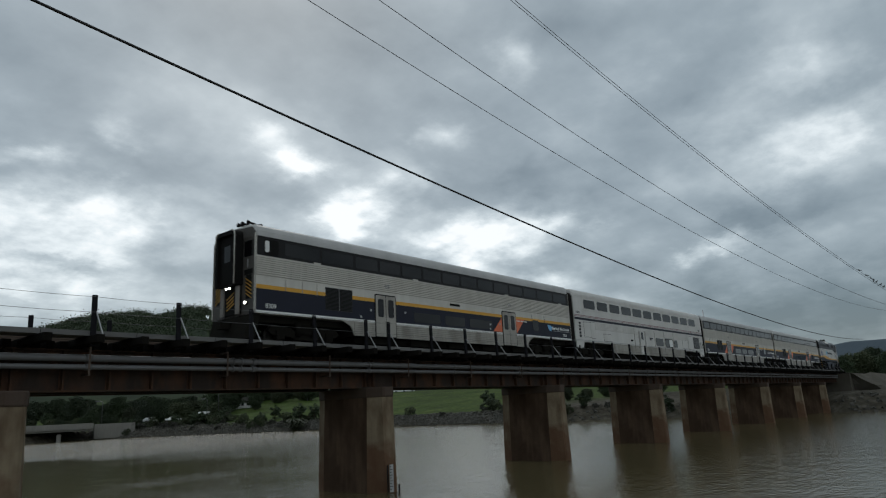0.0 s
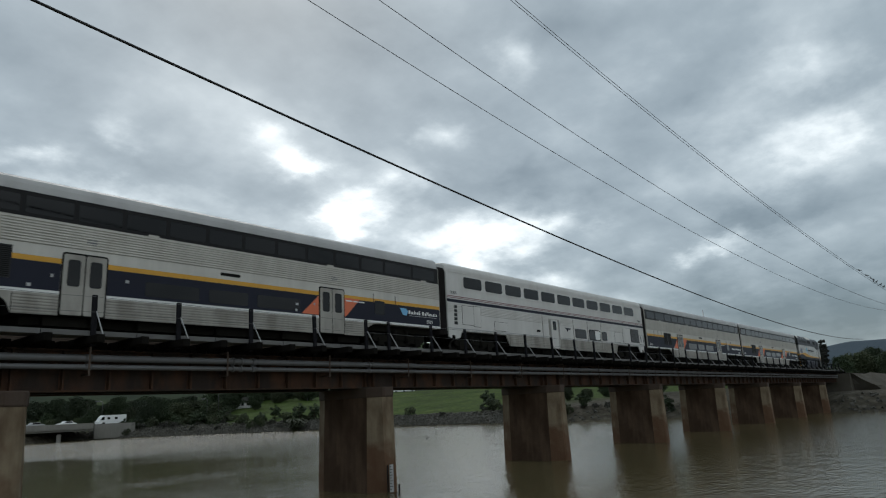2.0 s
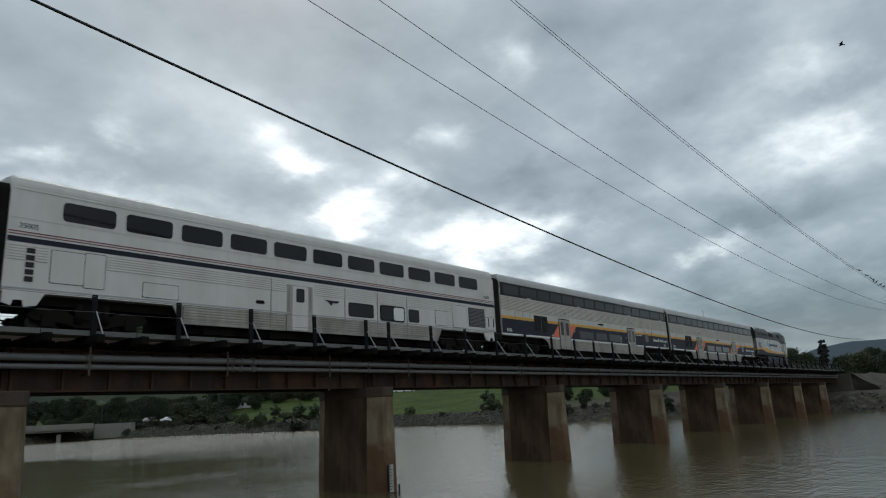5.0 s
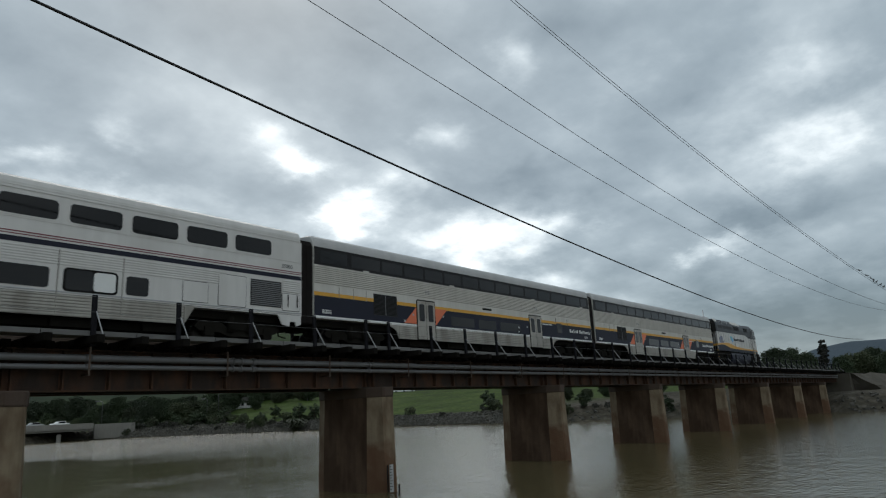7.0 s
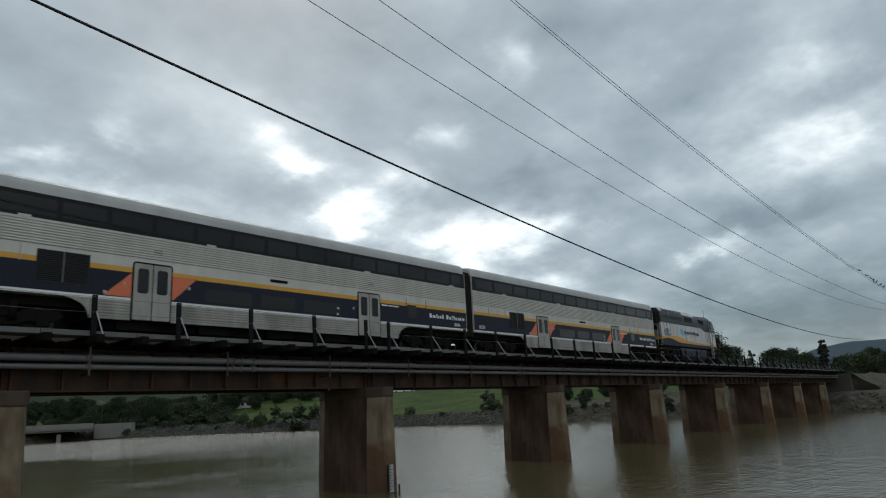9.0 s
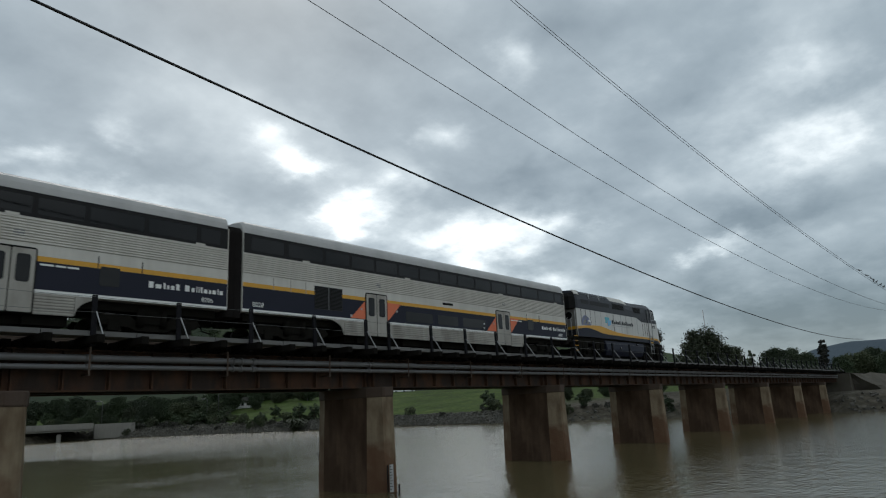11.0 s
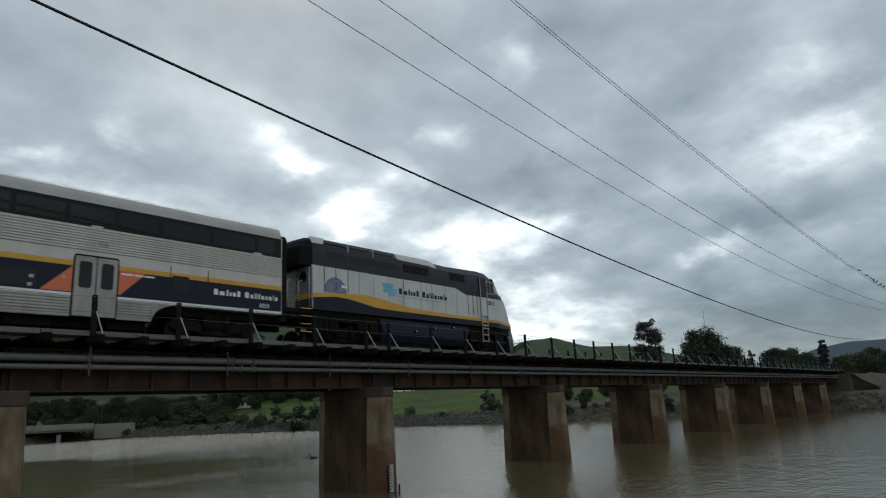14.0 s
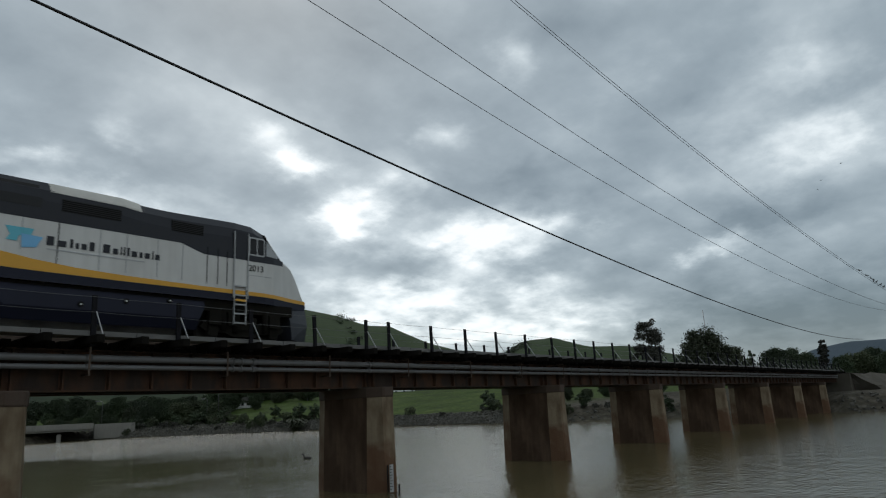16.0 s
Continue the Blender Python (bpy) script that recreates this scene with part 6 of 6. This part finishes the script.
gauge = thing("water_gauge", "white water level board fixed on a bridge pier", "gauge")
make("board", BRACE, gauge, lambda bm: box(bm, -0.085, 0.085, -0.02, 0.02, 0.0, 1.12), "white marked board")
for k in range(9):
    slab("mark", BLACK, gauge, -0.08, -0.08 + (0.12 if k % 2 else 0.07), -0.026, -0.018, 0.1 + k * 0.115, 0.125 + k * 0.115)
make("stake", BLACK, gauge, lambda bm: (tube(bm, [(-0.16, 0.02, -1.2), (-0.16, 0.02, 1.1)], 0.035, 6), tube(bm, [(0.34, 0.0, -1.2), (0.34, 0.0, 0.30)], 0.045, 6)))
gauge.matrix_basis = pose(21.50, 21.06, 0.05, 0, 0, -25)


def house(az, r, w, h, label):
    ob = thing("house", label, "house", "far houses")
    make("wall", WHITE, ob, lambda bm: box(bm, -w / 2, w / 2, -3, 3, -0.5, h))
    make("roof", BLACK, ob, lambda bm: [loft(bm, [[(x, -3.4, h), (x, 0, h + 1.2), (x, 3.4, h), (x, 3.4, h - 0.15), (x, -3.4, h - 0.15)] for x in (-w / 2 - 0.3, w / 2 + 0.3)])])
    for q in (-0.3, 0.1, 0.35):
        slab("window", GLASS, ob, w * q - 0.4, w * q + 0.4, -3.03, -2.95, h * 0.35, h * 0.8)
    p = spot(az, r)
    ob.matrix_basis = pose(p.x, p.y, p.z, 0, 0, -az)


house(33.6, 222, 7, 2.0, "low pale shed on the grassy slope")


def car(az, r, colour, label, z=None):
    ob = thing("parked_car", label, "car", "distant cars")
    def body(bm):
        prism(bm, [(-2.1, 0.35), (-2.15, 0.75), (-1.9, 0.95), (-1.1, 1.0), (-0.6, 1.42), (0.8, 1.45), (1.4, 1.0), (2.0, 0.88), (2.15, 0.6), (2.1, 0.35)], -0.85, 0.85)
    make("body", colour, ob, body)
    make("side_window", GLASS, ob, lambda bm: prism(bm, [(-0.9, 1.02), (-0.5, 1.36), (0.75, 1.38), (1.2, 1.02)], -0.87, 0.87))
    for x in (-1.35, 1.35):
        for y in (-0.78, 0.78):
            make("wheel", BLACK, ob, lambda bm: tube(bm, [(x, y - 0.1, 0.33), (x, y + 0.1, 0.33)], 0.33, 14))
    p = spot(az, r)
    ob.matrix_basis = pose(p.x, p.y, (p.z if z is None else z) + 0.02, 0, 0, -az)
    return ob


car(46.5, 232, WHITE, "small white car parked above the grass slope")
car(47.2, 233, WHITE, "small white car parked above the grass slope")
car(51.0, 232, BRACE, "small grey car parked above the grass slope")


def van():
    """Long white van that drives towards -x."""
    ob = thing("white_van", "long white high-roofed van driving along the river road", "van")
    make("body", WHITE, ob, lambda bm: prism(bm, [(-3.6, 0.4), (-3.65, 1.0), (-3.3, 1.25), (-2.7, 2.15), (-2.3, 2.5), (3.5, 2.55), (3.6, 2.4), (3.6, 0.4)], -1.0, 1.0))
    make("windscreen", GLASS, ob, lambda bm: prism(bm, [(-3.25, 1.32), (-2.74, 2.08), (-2.2, 2.08), (-2.2, 1.32)], -1.02, 1.02))
    for x in (-1.4, 0.5):
        make("side_window", GLASS, ob, lambda bm: prism(bm, rounded(x, x + 0.7, 1.45, 1.95, 0.08), -1.02, 1.02))
    for x in (-2.4, 2.3):
        for y in (-0.92, 0.92):
            make("wheel", BLACK, ob, lambda bm: tube(bm, [(x, y - 0.12, 0.38), (x, y + 0.12, 0.38)], 0.38, 14))
    return ob


TRAFFIC = [(van(), 2.63), (car(20, 190, WHITE, "small white car driving along the river road", 3.35), 1.87), (car(20, 190, BRACE, "small grey car driving along the river road", 3.35), 1.36),
           (car(20, 190, BRACE, "small silver car driving along the river road", 3.35), 6.35), (car(20, 190, WHITE, "low white car driving along the river road", 3.35), 6.76)]


# ---- birds on the wing and on the water ----
def flying_bird(name, label, span):
    ob = thing(name, label, "bird")
    make("body", FEATHER, ob, lambda bm: bird_body(bm, span * 1.1))
    make("tail", FEATHER, ob, lambda bm: box(bm, -0.3 * span, -0.12 * span, -0.06 * span, 0.06 * span, 0.02 * span, 0.04 * span))
    wings = []
    for s in (-1, 1):
        def build(bm):
            pts = [(0.10, 0.02), (0.13, 0.22), (0.04, 0.5), (-0.02, 0.5), (-0.08, 0.25), (-0.12, 0.02)]
            a = [bm.verts.new((x * span, s * y * span, 0.0)) for x, y in pts]
            b = [bm.verts.new((x * span, s * y * span, 0.02 * span)) for x, y in pts]
            bm.faces.new(a)
            bm.faces.new(b[::-1])
            for i in range(len(pts)):
                j = (i + 1) % len(pts)
                bm.faces.new([a[i], b[i], b[j], a[j]])
        wings.append((make("wing", FEATHER, ob, build), s, 0.09 * span))
    return ob, wings


def duck():
    ob = thing("duck", "small dark duck floating on the river", "bird")
    make("body", FEATHER, ob, lambda bm: tube(bm, [(-0.34, 0, 0.14), (-0.2, 0, 0.08), (0.0, 0, 0.07), (0.2, 0, 0.10), (0.28, 0, 0.14)], [0.02, 0.12, 0.17, 0.12, 0.04], 10))
    make("neck", FEATHER, ob, lambda bm: tube(bm, [(0.2, 0, 0.12), (0.27, 0, 0.28), (0.30, 0, 0.38)], [0.06, 0.045, 0.05], 8))
    make("head", FEATHER, ob, lambda bm: tube(bm, [(0.24, 0, 0.40), (0.32, 0, 0.42), (0.38, 0, 0.41), (0.48, 0, 0.39)], [0.03, 0.065, 0.05, 0.012], 8))
    return ob


RISING = flying_bird("bird", "dark bird flying up past the wires", 0.62)
SKIMMING = flying_bird("bird", "dark water bird skimming low over the river", 1.1)
SMALL = [flying_bird("bird", "tiny dark bird flying high and far off", 0.55) for _ in range(3)]
DUCK = duck()


# ---- what moves ----
RUN = [(0, 15.212), (1, 8.293), (2, 1.354), (3, -5.600), (4, -12.562), (5, -19.535), (6, -26.553), (7, -33.658), (8, -40.871),
       (9, -48.185), (10, -55.597), (11, -63.121), (12, -70.783), (13, -78.584), (14, -86.501), (15, -94.500), (16, -102.558)]


def place(t):
    """Where the front of the train is along the track, smooth between the whole seconds."""
    k = min(int(t), 15)
    p = [RUN[max(0, min(16, k + d))][1] for d in (-1, 0, 1, 2)]
    if k == 0:
        p[0] = 2 * p[1] - p[2]
    if k == 15:
        p[3] = 2 * p[2] - p[1]
    u = t - k
    return 0.5 * (2 * p[1] + (p[2] - p[0]) * u + (2 * p[0] - 5 * p[1] + 4 * p[2] - p[3]) * u * u + (3 * p[1] - p[0] - 3 * p[2] + p[3]) * u ** 3)


def motions():
    steps = [k * 0.5 for k in range(33)]
    for ob, x0 in CARS:
        walk(ob, [(t, pose(place(t) + x0, YC, RAIL)) for t in steps])
    turns = [k / 15 for k in range(241)]
    for w, xa in WHEELSETS:
        walk(w, [(t, pose(xa, 0, 0.46, 0, math.degrees((place(t) - place(0)) / 0.46), 0)) for t in turns])

    # traffic on the river road: each thing and the time at which it passes the middle of the road bridge
    for ob, when in TRAFFIC:
        walk(ob, [(t, pose(72.5 - 14.5 * (t - when), 180.0 - 1.07 * (t - when), 3.37, 0, 0, 4.2)) for t in (0, 16)])

    # birds: heading angle, path and wing beat
    flock = [(RISING, 112, [(0, 44.0, -9.0, 12.0), (3.2, 42.8, 2.4, 17.1), (3.4, 42.56, 3.16, 17.66), (3.8, 42.13, 3.79, 18.75), (4.2, 41.72, 3.88, 19.82), (6.3, 39.0, 3.9, 26.0), (16, 10.0, 4.0, 60.0)], 2.6),
             (SKIMMING, 190, [(0, 81.0, 49.5, 0.42), (0.9, 68.35, 48.6, 0.38), (1.5, 60.2, 48.3, 0.36), (2.1, 52.2, 46.9, 0.36), (2.7, 44.5, 44.8, 0.34), (3.1, 41.2, 44.0, 0.20), (4.2, 39.4, 43.8, 0.12), (16, 39.2, 44.0, 0.10)], 2.2)]
    for k, (bx, by, bz) in enumerate(((115.07, 9.25, 36.17), (115.32, 9.75, 35.12), (116.0, 4.0, 37.6))):
        ex, ey, ez = ((114.49, 17.13, 34.98), (114.74, 17.87, 33.65), (114.37, 14.08, 36.89))[k]
        flock.append((SMALL[k], 95, [(0, bx, by - 15.5 * 16, bz + 12), (12, bx, by - 3.5 * 16, bz + 4), (15.5, bx, by, bz), (16, ex, ey, ez)], 5.0))
    for (ob, wings), head, rows, beat in flock:
        walk(ob, [(t, pose(x, y, z, 0, 0, head)) for t, x, y, z in rows])
        for w, s, z in wings:
            walk(w, [(k * 0.1, pose(0, 0, z, s * (8 + 34 * math.sin(math.tau * beat * k * 0.1)) * (0.0 if ob is SKIMMING[0] and k > 31 else 1.0), 0, 0)) for k in range(161)])
    walk(DUCK, [(t, pose(x, y, -0.04, 0, 0, 140)) for t, x, y in ((0, 38.3, 43.6), (9.2, 37.2, 43.6), (11.5, 36.55, 43.7), (13, 36.3, 43.8), (14.5, 36.0, 44.1), (16, 35.8, 44.4))])


motions()
